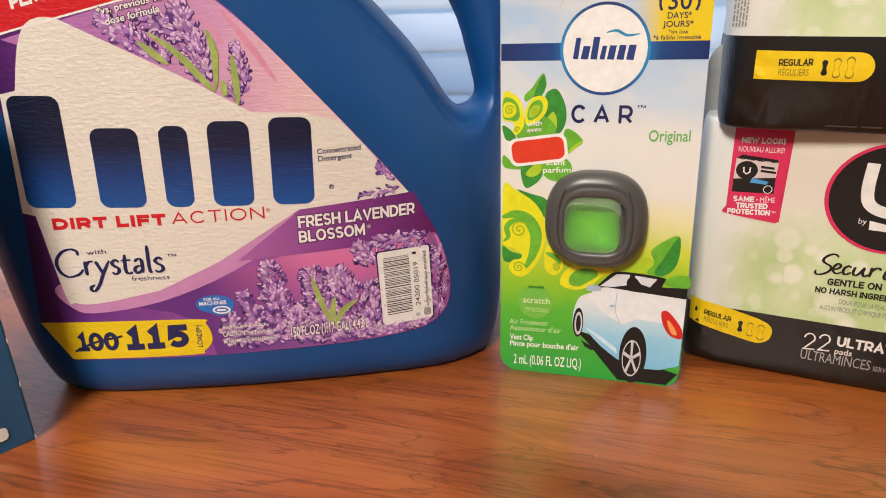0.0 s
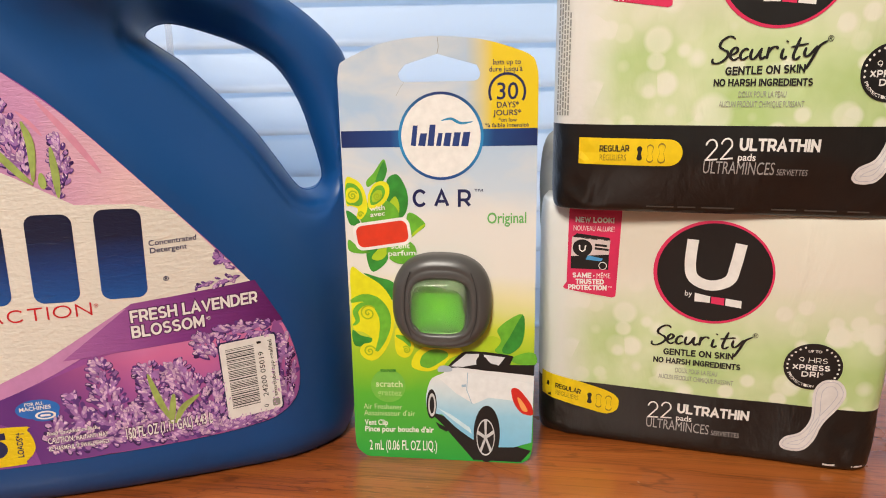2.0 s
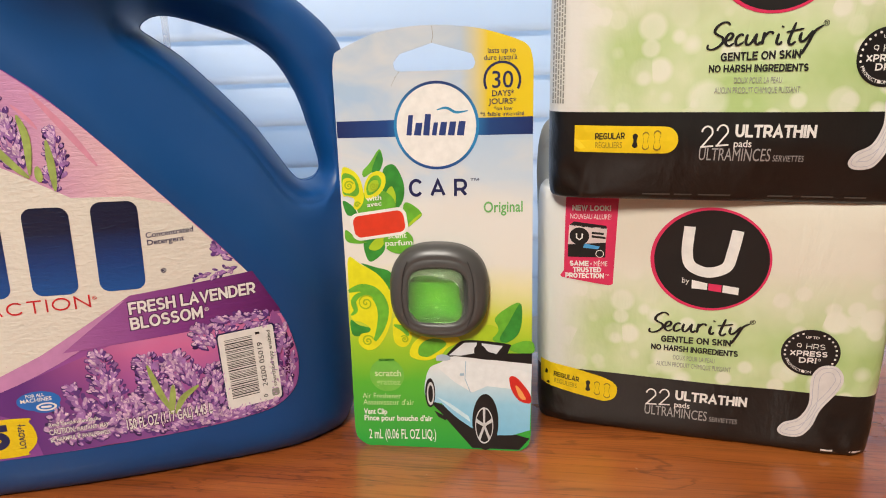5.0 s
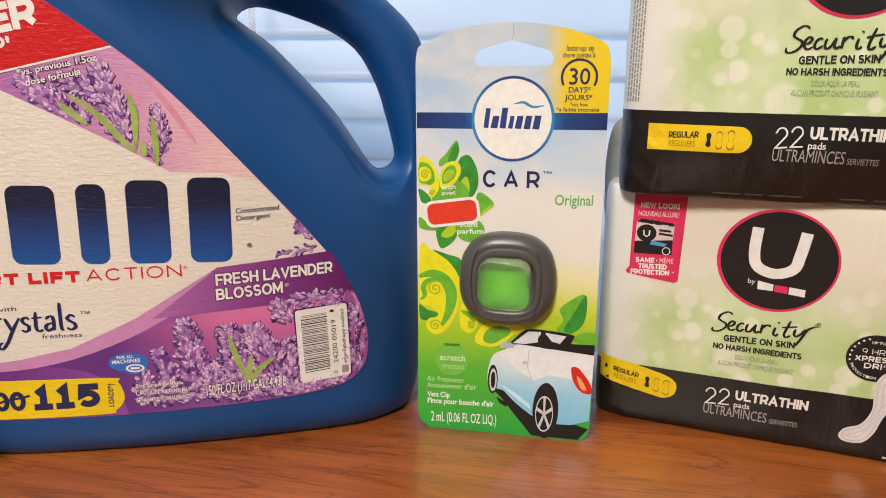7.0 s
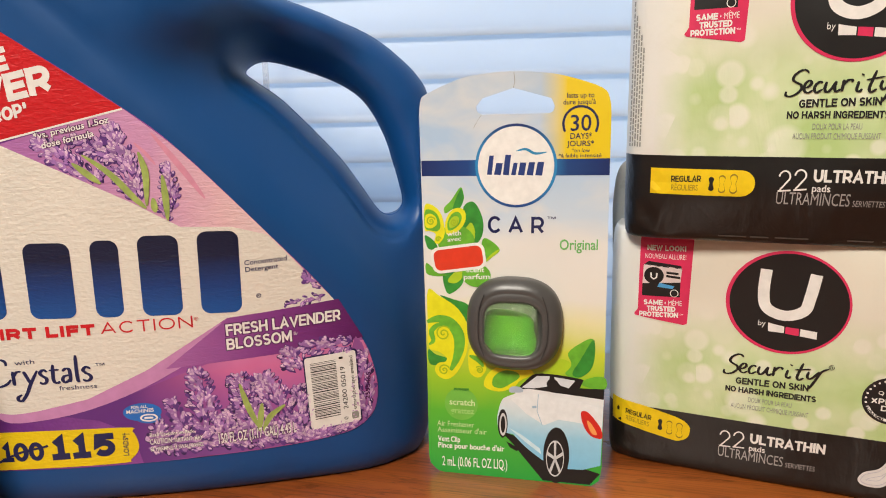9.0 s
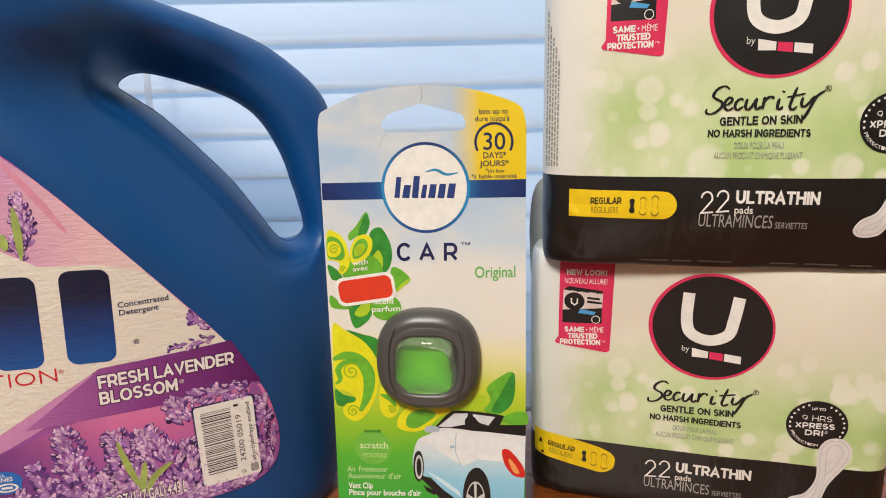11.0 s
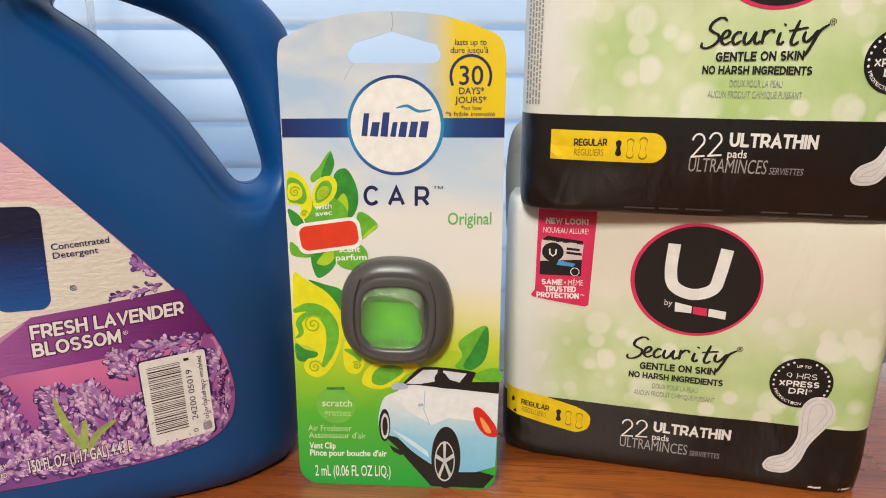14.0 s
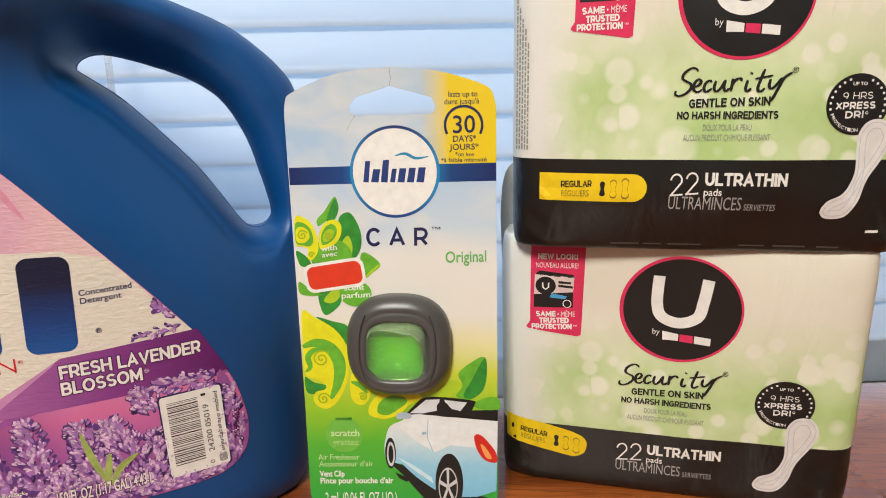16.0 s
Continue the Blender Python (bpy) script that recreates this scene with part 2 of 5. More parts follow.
def arc(cx, cz, rx, rz, a0, a1, n=12):
    return [(cx + rx * math.cos(radians(a0 + (a1 - a0) * i / n)), cz + rz * math.sin(radians(a0 + (a1 - a0) * i / n))) for i in range(n + 1)]


# block capitals: width, then the middle lines of the strokes in a unit box
ROUND = arc(0.5, 0.5, 0.5, 0.5, 90, 450, 28)
ESS = arc(0.5, 0.75, 0.48, 0.25, 35, 180, 8) + arc(0.5, 0.75, 0.48, 0.25, 180, 262, 5)[1:] + arc(0.5, 0.25, 0.5, 0.25, 82, 0, 5) + arc(0.5, 0.25, 0.5, 0.25, 0, -148, 9)[1:]
LETTERS = {
    "A": (0.84, [[(0, 0), (0.5, 1), (1, 0)], [(0.2, 0.3), (0.8, 0.3)]]),
    "B": (0.72, [[(0, 0), (0, 1)], [(0, 1), (0.55, 1)] + arc(0.55, 0.76, 0.38, 0.24, 90, -90) + [(0, 0.52)], [(0, 0.52), (0.6, 0.52)] + arc(0.6, 0.26, 0.4, 0.26, 90, -90) + [(0, 0)]]),
    "C": (0.80, [arc(0.54, 0.5, 0.54, 0.5, 42, 318, 24)]),
    "D": (0.82, [[(0, 0), (0, 1), (0.4, 1)] + arc(0.4, 0.5, 0.6, 0.5, 90, -90, 16) + [(0, 0)]]),
    "E": (0.62, [[(0, 0), (0, 1)], [(0, 1), (1, 1)], [(0, 0.51), (0.9, 0.51)], [(0, 0), (1, 0)]]),
    "F": (0.60, [[(0, 0), (0, 1)], [(0, 1), (1, 1)], [(0, 0.48), (0.9, 0.48)]]),
    "G": (0.84, [arc(0.52, 0.5, 0.52, 0.5, 42, 320, 24), [(0.94, 0.12), (0.94, 0.48), (0.6, 0.48)]]),
    "H": (0.78, [[(0, 0), (0, 1)], [(1, 0), (1, 1)], [(0, 0.51), (1, 0.51)]]),
    "I": (0.0, [[(0.5, 0), (0.5, 1)]]),
    "K": (0.74, [[(0, 0), (0, 1)], [(0.95, 1), (0.05, 0.36)], [(0.4, 0.58), (1, 0)]]),
    "L": (0.58, [[(0, 1), (0, 0)], [(0, 0), (1, 0)]]),
    "M": (0.94, [[(0, 0), (0, 1)], [(0.04, 0.94), (0.5, 0.22), (0.96, 0.94)], [(1, 1), (1, 0)]]),
    "N": (0.80, [[(0, 0), (0, 1)], [(0.02, 0.97), (0.98, 0.03)], [(1, 0), (1, 1)]]),
    "O": (0.92, [ROUND]),
    "P": (0.70, [[(0, 0), (0, 1)], [(0, 1), (0.58, 1)] + arc(0.58, 0.69, 0.42, 0.31, 90, -90) + [(0, 0.38)]]),
    "R": (0.72, [[(0, 0), (0, 1)], [(0, 1), (0.58, 1)] + arc(0.58, 0.69, 0.42, 0.31, 90, -90) + [(0, 0.38)], [(0.55, 0.38), (1, 0)]]),
    "S": (0.66, [ESS]),
    "T": (0.70, [[(0, 1), (1, 1)], [(0.5, 1), (0.5, 0)]]),
    "U": (0.76, [[(0, 1), (0, 0.42)] + arc(0.5, 0.42, 0.5, 0.42, 180, 360) + [(1, 1)]]),
    "V": (0.82, [[(0, 1), (0.5, 0), (1, 1)]]),
    "W": (1.22, [[(0, 1), (0.26, 0), (0.5, 0.95), (0.74, 0), (1, 1)]]),
    "X": (0.76, [[(0, 0), (1, 1)], [(0, 1), (1, 0)]]),
    "Y": (0.76, [[(0, 1), (0.5, 0.45), (1, 1)], [(0.5, 0.45), (0.5, 0)]]),
    "0": (0.68, [ROUND]),
    "1": (0.44, [[(0.05, 0.78), (0.55, 1), (0.55, 0)], [(0, 0), (1, 0)]]),
    "2": (0.62, [arc(0.5, 0.70, 0.48, 0.30, 165, -25, 14) + [(0.05, 0.02)], [(0, 0), (1, 0)]]),
    "5": (0.64, [[(0.92, 1), (0.12, 1), (0.06, 0.54)] + arc(0.46, 0.32, 0.5, 0.32, 112, -140, 16)]),
    "9": (0.66, [arc(0.5, 0.66, 0.5, 0.34, 0, 360, 22), [(1, 0.66), (0.95, 0.35), (0.72, 0.05)]]),
    "!": (0.0, [[(0.5, 1), (0.5, 0.36)], [(0.5, 0.06), (0.5, 0.0)]]),
    "*": (0.24, [[(0.5, 0.98), (0.5, 0.68)], [(0, 0.90), (1, 0.76)], [(0, 0.76), (1, 0.90)]]),
}


def ribbon(bm, pts, width, surf, off, cap=0.0):
    """A flat stroke along the points, mitred at its bends; width is one number or one for each point."""
    pts = [Vector(p) for p in pts]
    if isinstance(width, float):
        pts = [q for i, q in enumerate(pts) if i == 0 or (q - pts[i - 1]).length > 1e-5]
    ring = (pts[0] - pts[-1]).length < 1e-6
    wide = [width] * len(pts) if isinstance(width, float) else list(width)
    if cap and not ring:
        for i, j in ((0, 1), (-1, -2)):
            d = (pts[i] - pts[j]).normalized()
            pts[i] = pts[i] + d * cap * (1.0 if max(abs(d.x), abs(d.y)) > 0.94 else 0.25)
    rows = []
    for i, q in enumerate(pts):
        before = pts[i - 1] if i else (pts[-2] if ring else None)
        after = pts[i + 1] if i + 1 < len(pts) else (pts[1] if ring else None)
        d0 = (q - before).normalized() if before is not None else (after - q).normalized()
        d1 = (after - q).normalized() if after is not None else d0
        m = d0 + d1
        m = m.normalized() if m.length > 0.05 else d0
        k = wide[i] / 2 / max(abs(m.dot(d0)), 0.45)
        nrm = Vector((-m.y, m.x)) * k
        rows.append((bm.verts.new(surf(*(q + nrm), off)), bm.verts.new(surf(*(q - nrm), off))))
    for a, b in zip(rows, rows[1:]):
        bm.faces.new((a[0], a[1], b[1], b[0]))


def face_out(bm):
    for f in bm.faces:
        f.normal_update()
        if f.normal.y > 0:
            f.normal_flip()
    return bm


def caps(name, rows, surf, off, material, parent, weight=0.2, grow=0.0, gap=0.16):
    """Lines of block capitals drawn in strokes, from a to b along the baseline; weight is a share of their height."""
    for body, a, b, high in rows:
        a, b = Vector(a), Vector(b)
        wt = weight * high
        total = sum(LETTERS[c][0] + weight if c != " " else 0.34 for c in body) + gap * (len(body) - 1)
        k = (b - a).length / total
        along = (b - a).normalized()
        up = Vector((-along.y, along.x))
        up = Vector((up.x * 0.35, up.y)) if abs(along.x) > abs(along.y) else up
        bm = bmesh.new()
        x, count = 0.0, 0
        single = high >= 0.005
        for c in body:
            if c == " ":
                x += (0.34 + gap) * k
                continue
            w, lines = LETTERS[c]
            for line in lines:
                pts = [a + along * (x + k * weight / 2 + px * w * k) + up * (wt / 2 + pz * (high - wt)) for px, pz in line]
                ribbon(bm, pts, wt + grow, surf, off + 0.00003 * (count % 5), (wt + grow) / 2)
                count += 1
            x += (w + weight + gap) * k
            if single:
                part("letter" if name != "lettering_edge" else "letter_edge", face_out(bm), material, parent)
                bm = bmesh.new()
        if single:
            bm.free()
        else:
            part(name, face_out(bm), material, parent)


def brush(name, lines, place, width, surf, off, material, parent):
    """Handwriting: each line is a smooth stroke whose width swells and thins. place maps the drawing onto the print."""
    bm = bmesh.new()
    for i, line in enumerate(lines):
        pts = spline([place(*q) for q in line], 6, False)
        k = len(pts) - 1
        ws = []
        for j in range(k + 1):
            d = pts[min(j + 1, k)] - pts[max(j - 1, 0)]
            down = abs(d.y) / max(d.length, 1e-9)
            end = min(1.0, 0.55 + 4.0 * min(j, k - j) / k)
            ws.append(width * (0.55 + 0.6 * down) * end)
        ribbon(bm, pts, ws, surf, off + 0.00003 * i)
    return part(name, face_out(bm), material, parent)



def mm(*pts):
    return [Vector((x / 1000, z / 1000)) for x, z in pts]


# ---- room ----
def slab(name, lo, hi, material, label, category):
    bm = box(bmesh.new(), lo, hi)
    ob = part(name, bm, material, None)
    return tagged(ob, label, category, kind="structure")


X0, X1, Y0, Y1, Z0, Z1 = -2.0, 2.0, -2.6, 0.60, -0.75, 1.65
YAW = -8.0  # the window wall and the table stand at a slight angle to the view
YB = Y1 + 0.45
slab("floor", (X0, Y0, Z0 - 0.1), (X1, YB, Z0), FLOOR, "dull brown carpeted room floor", "floor")
slab("ceiling", (X0, Y0, Z1), (X1, YB, Z1 + 0.1), CEIL, "plain white painted room ceiling", "ceiling")
slab("wall_west", (X0 - 0.1, Y0, Z0), (X0, YB, Z1), WALL, "plain beige painted room wall", "wall")
slab("wall_east", (X1, Y0, Z0), (X1 + 0.1, YB, Z1), WALL, "plain beige painted room wall", "wall")
slab("wall_south", (X0, Y0 - 0.1, Z0), (X1, Y0, Z1), WALL, "plain beige painted room wall", "wall")
bm = bmesh.new()
box(bm, (X0 - 0.05, 0, Z0), (-0.85, 0.12, Z1))
box(bm, (0.85, 0, Z0), (X1 + 0.05, 0.12, Z1))
box(bm, (-0.85, 0, Z0), (0.85, 0.12, -0.08))
box(bm, (-0.85, 0, 1.25), (0.85, 0.12, Z1))
tagged(part("wall_north", bm, WALL, None), "beige painted wall round the window", "wall", kind="structure").matrix_world = pose(0, Y1, 0, 0, 0, YAW)


def window():
    w = tagged(new("window_1"), "white framed window behind the lowered blind", "window", kind="structure")
    w.matrix_world = pose(0, Y1, 0, 0, 0, YAW) @ pose(0, 0.09, 0)
    frame_mat = plain("white_frame_paint", (0.8, 0.8, 0.78), 0.4)
    for name, lo, hi in (("frame_left", (-0.85, 0, -0.08), (-0.80, 0.03, 1.25)), ("frame_right", (0.80, 0, -0.08), (0.85, 0.03, 1.25)),
                         ("frame_bottom", (-0.80, 0, -0.08), (0.80, 0.03, -0.03)), ("frame_top", (-0.80, 0, 1.20), (0.80, 0.03, 1.25))):
        part(name, box(bmesh.new(), lo, hi, 0.004), frame_mat, w)
    n = Nodes("window_glass")
    n.end((1, 1, 1), 0.0, Transmission_Weight=1.0, IOR=1.45)
    pane = part("pane", box(bmesh.new(), (-0.80, 0.012, -0.03), (0.80, 0.016, 1.20)), n.m, w)
    pane.visible_shadow = False


window()


def blind():
    b = thing("window_blind", pose(0, 0.532, 0, 0, 0, YAW) @ pose(0, 0, 0, 0, -1.1, 0), "closed white horizontal slat blind hanging in the window", "blind")
    n = Nodes("slat_vinyl")
    f = n.noise(7, 3, 0.5, n.coords((0.4, 1, 4)))
    n.end(n.ramp(f, [(0.3, (0.68, 0.71, 0.75)), (0.7, (0.74, 0.77, 0.80))]), 0.42)
    tr = n.add("ShaderNodeBsdfTranslucent", {"Color": (0.80, 0.86, 0.95)})
    mx = n.add("ShaderNodeMixShader", {0: 0.62, 1: n.b.outputs[0], 2: tr.outputs[0]})
    n.t.links.new(mx.outputs[0], n.t.nodes["Material Output"].inputs[0])
    # one slat: a shallow curved strip, hung almost upright
    bm = bmesh.new()
    wide, rows = 0.0350, 7
    grid = []
    for side in (0, 1):
        for i in range(rows):
            s = i / (rows - 1) - 0.5
            tilt = radians(79)
            bow = 0.0013 * (1 - 4 * s * s)
            y = s * wide * math.cos(tilt) - bow * math.sin(tilt) + side * 0.0012
            z = s * wide * math.sin(tilt) + bow * math.cos(tilt)
            grid.append([bm.verts.new((x, y, z)) for x in (-0.78, 0.78)])
    for side in (0, 1):
        for i in range(rows - 1):
            a, c = grid[side * rows + i], grid[side * rows + i + 1]
            bm.faces.new((a[0], a[1], c[1], c[0]) if side == 0 else (a[1], a[0], c[0], c[1]))
    for i in (0, rows - 1):
        bm.faces.new((grid[i][0], grid[i][1], grid[rows + i][1], grid[rows + i][0]))
    me = bpy.data.meshes.new("slat")
    bm.to_mesh(me)
    bm.free()
    me.materials.append(n.m)
    me.polygons.foreach_set("use_smooth", [True] * len(me.polygons))
    for k in range(3, 43):
        o = new("slat", me)
        o.parent = b
        o.location = (0, 0, 0.1985 + (k - 9) * 0.0303 + 0.0178)
        o.rotation_euler = (radians(random.uniform(-0.6, 0.6)), radians(random.uniform(-0.08, 0.08)), 0)
    cord = plain("clear_wand", (0.80, 0.82, 0.84), 0.2, Alpha=0.28)
    for x in (-0.45, 0.45):
        bm = bmesh.new()
        box(bm, (x - 0.0006, -0.0085, 0.03), (x + 0.0006, -0.0075, 1.24))
        part("ladder_cord", bm, cord, b)
    bm = bmesh.new()
    bmesh.ops.create_cone(bm, segments=6, radius1=0.0022, radius2=0.0022, depth=0.93, cap_ends=True, matrix=Matrix.Translation((-0.067, -0.030, 0.668)))
    wand = part("tilt_wand", bm, cord, b, "clear plastic tilt wand")
    # two added amber pieces imitate orange light refracted in the clear wand
    bm = bmesh.new()
    bmesh.ops.create_cone(bm, segments=12, radius1=0.0013, radius2=0.0010, depth=0.007, cap_ends=True, matrix=Matrix.Translation((-0.0655, -0.0335, 0.300)))
    amber = plain("amber_glint", (0.62, 0.40, 0.22), 0.35)
    part("wand_glint", bm, amber, wand, "amber speck imitating an orange glint in the wand")
    bm = bmesh.new()
    bmesh.ops.create_cone(bm, segments=12, radius1=0.0012, radius2=0.0009, depth=0.008, cap_ends=True, matrix=Matrix.Translation((-0.0655, -0.0335, 0.215)))
    part("wand_low_glint", bm, amber, wand, "lower amber speck imitating an orange glint in the wand")
    bm = box(bmesh.new(), (-0.79, -0.02, 1.20), (0.79, 0.03, 1.245), 0.003)
    part("headrail", bm, n.m, b)


blind()


def table():
    t = thing("table", pose(0, 0, 0, 0, 0, YAW), "varnished reddish brown wooden table under the packages", "table")
    bm = box(bmesh.new(), (-0.95, -0.26, -0.028), (0.95, 0.505, 0.0), 0.004, 3)
    part("tabletop", bm, WOOD, t)
    for x in (-0.90, 0.85):
        for y in (-0.22, 0.39):
            part("leg", box(bmesh.new(), (x, y, Z0), (x + 0.05, y + 0.05, -0.028), 0.004), WOOD, t)


table()


def ceiling_lamp():
    m = look(LAMP, (0.02, 0.35, 0.1))
    e = thing("ceiling_lamp", pose(LAMP[0], LAMP[1], LAMP[2]), "square white lamp hanging under the ceiling", "lamp")
    bm = bmesh.new()
    box(bm, (-0.23, -0.23, 0.012), (0.23, 0.23, 0.04), 0.006)
    bm.transform(m.to_3x3().to_4x4())
    part("housing", bm, CEIL, e)
    bm = box(bmesh.new(), (-0.012, -0.012, 0.02), (0.012, 0.012, Z1 - LAMP[2]))
    part("stem", bm, CEIL, e)


ceiling_lamp()


# ---- blue jug ----
def smooth01(x, a, b):
    t = min(max((x - a) / (b - a), 0), 1)
    return t * t * (3 - 2 * t)


JUG_MID = 0.050
JUG_OUT = spline(mm((-122, -5), (-60, -8), (20, -8), (95, -7), (114, 1), (120, 26), (120, 60), (119, 105), (120, 156), (122.5, 196), (119.7, 217), (113.3, 228), (104, 237.2), (92, 246.5), (79, 253.6), (58, 261.8),
                    (37.5, 268.7), (17.6, 275.5), (5, 282), (-11, 303), (-38, 316), (-88, 318), (-132, 308), (-154, 272), (-160, 200), (-161, 125), (-156, 72), (-144, 18)), 6)
JUG_HOLE = spline(mm((15.2, 228.6), (19.5, 233.2), (26, 235), (34, 234.2), (48, 230.4), (62.5, 225.4), (73.5, 219.8), (82, 212.7), (88.8, 202.6), (94.6, 190.2), (98.4, 177.5), (102, 164.6), (104, 153.5), (101, 146.8), (94.5, 145),
                     (88.2, 149.2), (79.7, 161.7), (68, 178.5), (55.5, 192.5), (43.5, 205), (32.8, 215.2), (20.4, 224)), 5)


def jug_front(u, v):
    """Depth of the front panel, before its edge rounds off."""
    return -0.0015 + 0.66 * u * u - 0.048 * v - 0.084 * v * v




EDGES = {}


def seg_dist(p, loop):
    """Distance from a point to the nearest side of a loop."""
    if id(loop) not in EDGES:
        a = np.array([(q[0], q[1]) for q in loop])
        d = np.roll(a, -1, axis=0) - a
        EDGES[id(loop)] = a[:, 0].copy(), a[:, 1].copy(), d[:, 0].copy(), d[:, 1].copy(), 1 / (d * d).sum(1)
    ax, ay, dx, dy, k = EDGES[id(loop)]
    px, py = p[0] - ax, p[1] - ay
    t = np.clip((px * dx + py * dy) * k, 0, 1)
    px -= dx * t
    py -= dy * t
    return math.sqrt((px * px + py * py).min())


def jug_depth(u, v, back=False):
    e = (u + 0.084) * 0.698 + (v - 0.240) * 0.716
    so, sh = seg_dist((u, v), JUG_OUT), seg_dist((u, v), JUG_HOLE)
    hand = smooth01(e, 0.066, 0.080) * smooth01(u, -0.005, 0.030)
    p = 2.7 - 0.75 * hand
    edge = (1 - (1 - min(so / (0.026 - 0.008 * hand), 1)) ** p) ** (1 / p)
    # the body ends in a short steep wall at the grip hole, the handle is round
    r = 0.014 + 0.004 * smooth01(e, 0.058, 0.072)
    q = 1.95
    edge = min(edge, (1 - (1 - min(sh / r, 1)) ** q) ** (1 / q))
    panel = JUG_MID - jug_front(u, v)
    if back:
        grip = smooth01(e, 0.056, 0.074)
    else:
        root = smooth01(v, 0.205, 0.250)
        grip = (0.45 * smooth01(e, 0.014, 0.075) + 0.55 * min(max((e - 0.022) / 0.053, 0), 1)) * (1 - root) + smooth01(u, -0.034, 0.050) * root
    # the flank turns away past the label
    panel -= 8.0 * max(u - 0.065, 0.0) ** 2
    handle = 0.0195
    if not back:
        # the upper bar of the handle slopes back towards the grip hole
        bar = smooth01(v + 0.32 * (u - 0.026), 0.231, 0.240) * (1 - smooth01(u, 0.055, 0.085))
        handle = handle * (1 - bar) + bar * (0.010 + 0.95 * min(sh, 0.032))
    full = panel * (1 - grip) + handle * grip
    if not back:
        # a shallow groove beside the label and a crease along the grip hole
        full -= 0.0016 * math.exp(-((e - 0.0225) / 0.0035) ** 2)
        full -= 0.0016 * math.exp(-((sh - 0.0095) / 0.0011) ** 2) * (1 - smooth01(e, 0.054, 0.058))
    return edge * full


def jug_surf(u, v, off=0.0):
    return Vector((u, JUG_MID - jug_depth(u, v) - off, v))


def jug():
    t = thing("detergent_jug", pose(-0.075, 0.351, 0, 0, 0, 8.7), "large blue plastic detergent jug with a lavender label", "jug")
    loops = [JUG_OUT, JUG_HOLE]
    extra = []
    for loop, sign in ((JUG_OUT, 1), (JUG_HOLE, 1)):
        area2 = sum(a.x * b.y - b.x * a.y for a, b in zip(loop, loop[1:] + loop[:1]))
        turn = 1 if area2 > 0 else -1
        if loop is JUG_HOLE:
            turn = -turn
        for th in (14, 28, 38, 44.2, 48.3, 50.4, 52.6, 58, 70, 84):
            d = 0.026 * (1 - math.cos(radians(th))) + 0.0004
            for i, p in enumerate(loop):
                g = (loop[(i + 1) % len(loop)] - loop[i - 1]).normalized()
                q = p + Vector((-g.y, g.x)) * turn * d
                if inside(q, loops) and min(seg_dist(q, JUG_OUT), seg_dist(q, JUG_HOLE)) > d * 0.97:
                    extra.append(q)
    x = -0.13
    while x < 0.12:
        z = 0.020
        while z < 0.30:
            if inside((x, z), loops) and min(seg_dist((x, z), JUG_OUT), seg_dist((x, z), JUG_HOLE)) > 0.024:
                extra.append(Vector((x, z)))
            z += 0.006
        x += 0.006
    co, faces = fill(loops, 0.0, extra)
    bm = bmesh.new()
    h = [jug_depth(p.x, p.y) if min(seg_dist(p, JUG_OUT), seg_dist(p, JUG_HOLE)) > 1e-5 else 0.0 for p in co]
    front = [bm.verts.new((p.x, JUG_MID - d, p.y)) for p, d in zip(co, h)]
    back = [v if d == 0.0 else bm.verts.new((p.x, JUG_MID + jug_depth(p.x, p.y, True) * 0.94, p.y)) for p, d, v in zip(co, h, front)]
    for f in faces:
        bm.faces.new([front[i] for i in f])
        if {front[i] for i in f} != {back[i] for i in f}:
            bm.faces.new([back[i] for i in reversed(f)])
    # the base is pressed flat
    for v in bm.verts:
        v.co.z = max(v.co.z, 0.0)
    bmesh.ops.recalc_face_normals(bm, faces=bm.faces)
    body = part("body", bm, BLUE, t, smooth=True)
    # moulding seam round the outline and through the grip
    for loop in (JUG_OUT, JUG_HOLE):
        c = sum(loop, Vector((0, 0))) / len(loop)
        bm = bmesh.new()
        rings = []
        for i, p in enumerate(loop):
            g = (loop[(i + 1) % len(loop)] - loop[i - 1]).normalized()
            out = Vector((g.y, 0, -g.x))
            r = 0.00032 * (1 + 0.5 * noise.noise(Vector((i * 0.7, 0, 0))))
            rings.append([bm.verts.new(Vector((p.x, JUG_MID, max(p.y, 0.0006))) + out * r * math.cos(a) + Vector((0, r * math.sin(a), 0))) for a in (0, 1.57, 3.14, 4.71)])
        for a, d in zip(rings, rings[1:] + rings[:1]):
            for k in range(4):
                bm.faces.new((a[k], a[(k + 1) % 4], d[(k + 1) % 4], d[k]))
        bmesh.ops.recalc_face_normals(bm, faces=bm.faces)
        part("seam", bm, BLUE, body)
    return t


JUG = jug()


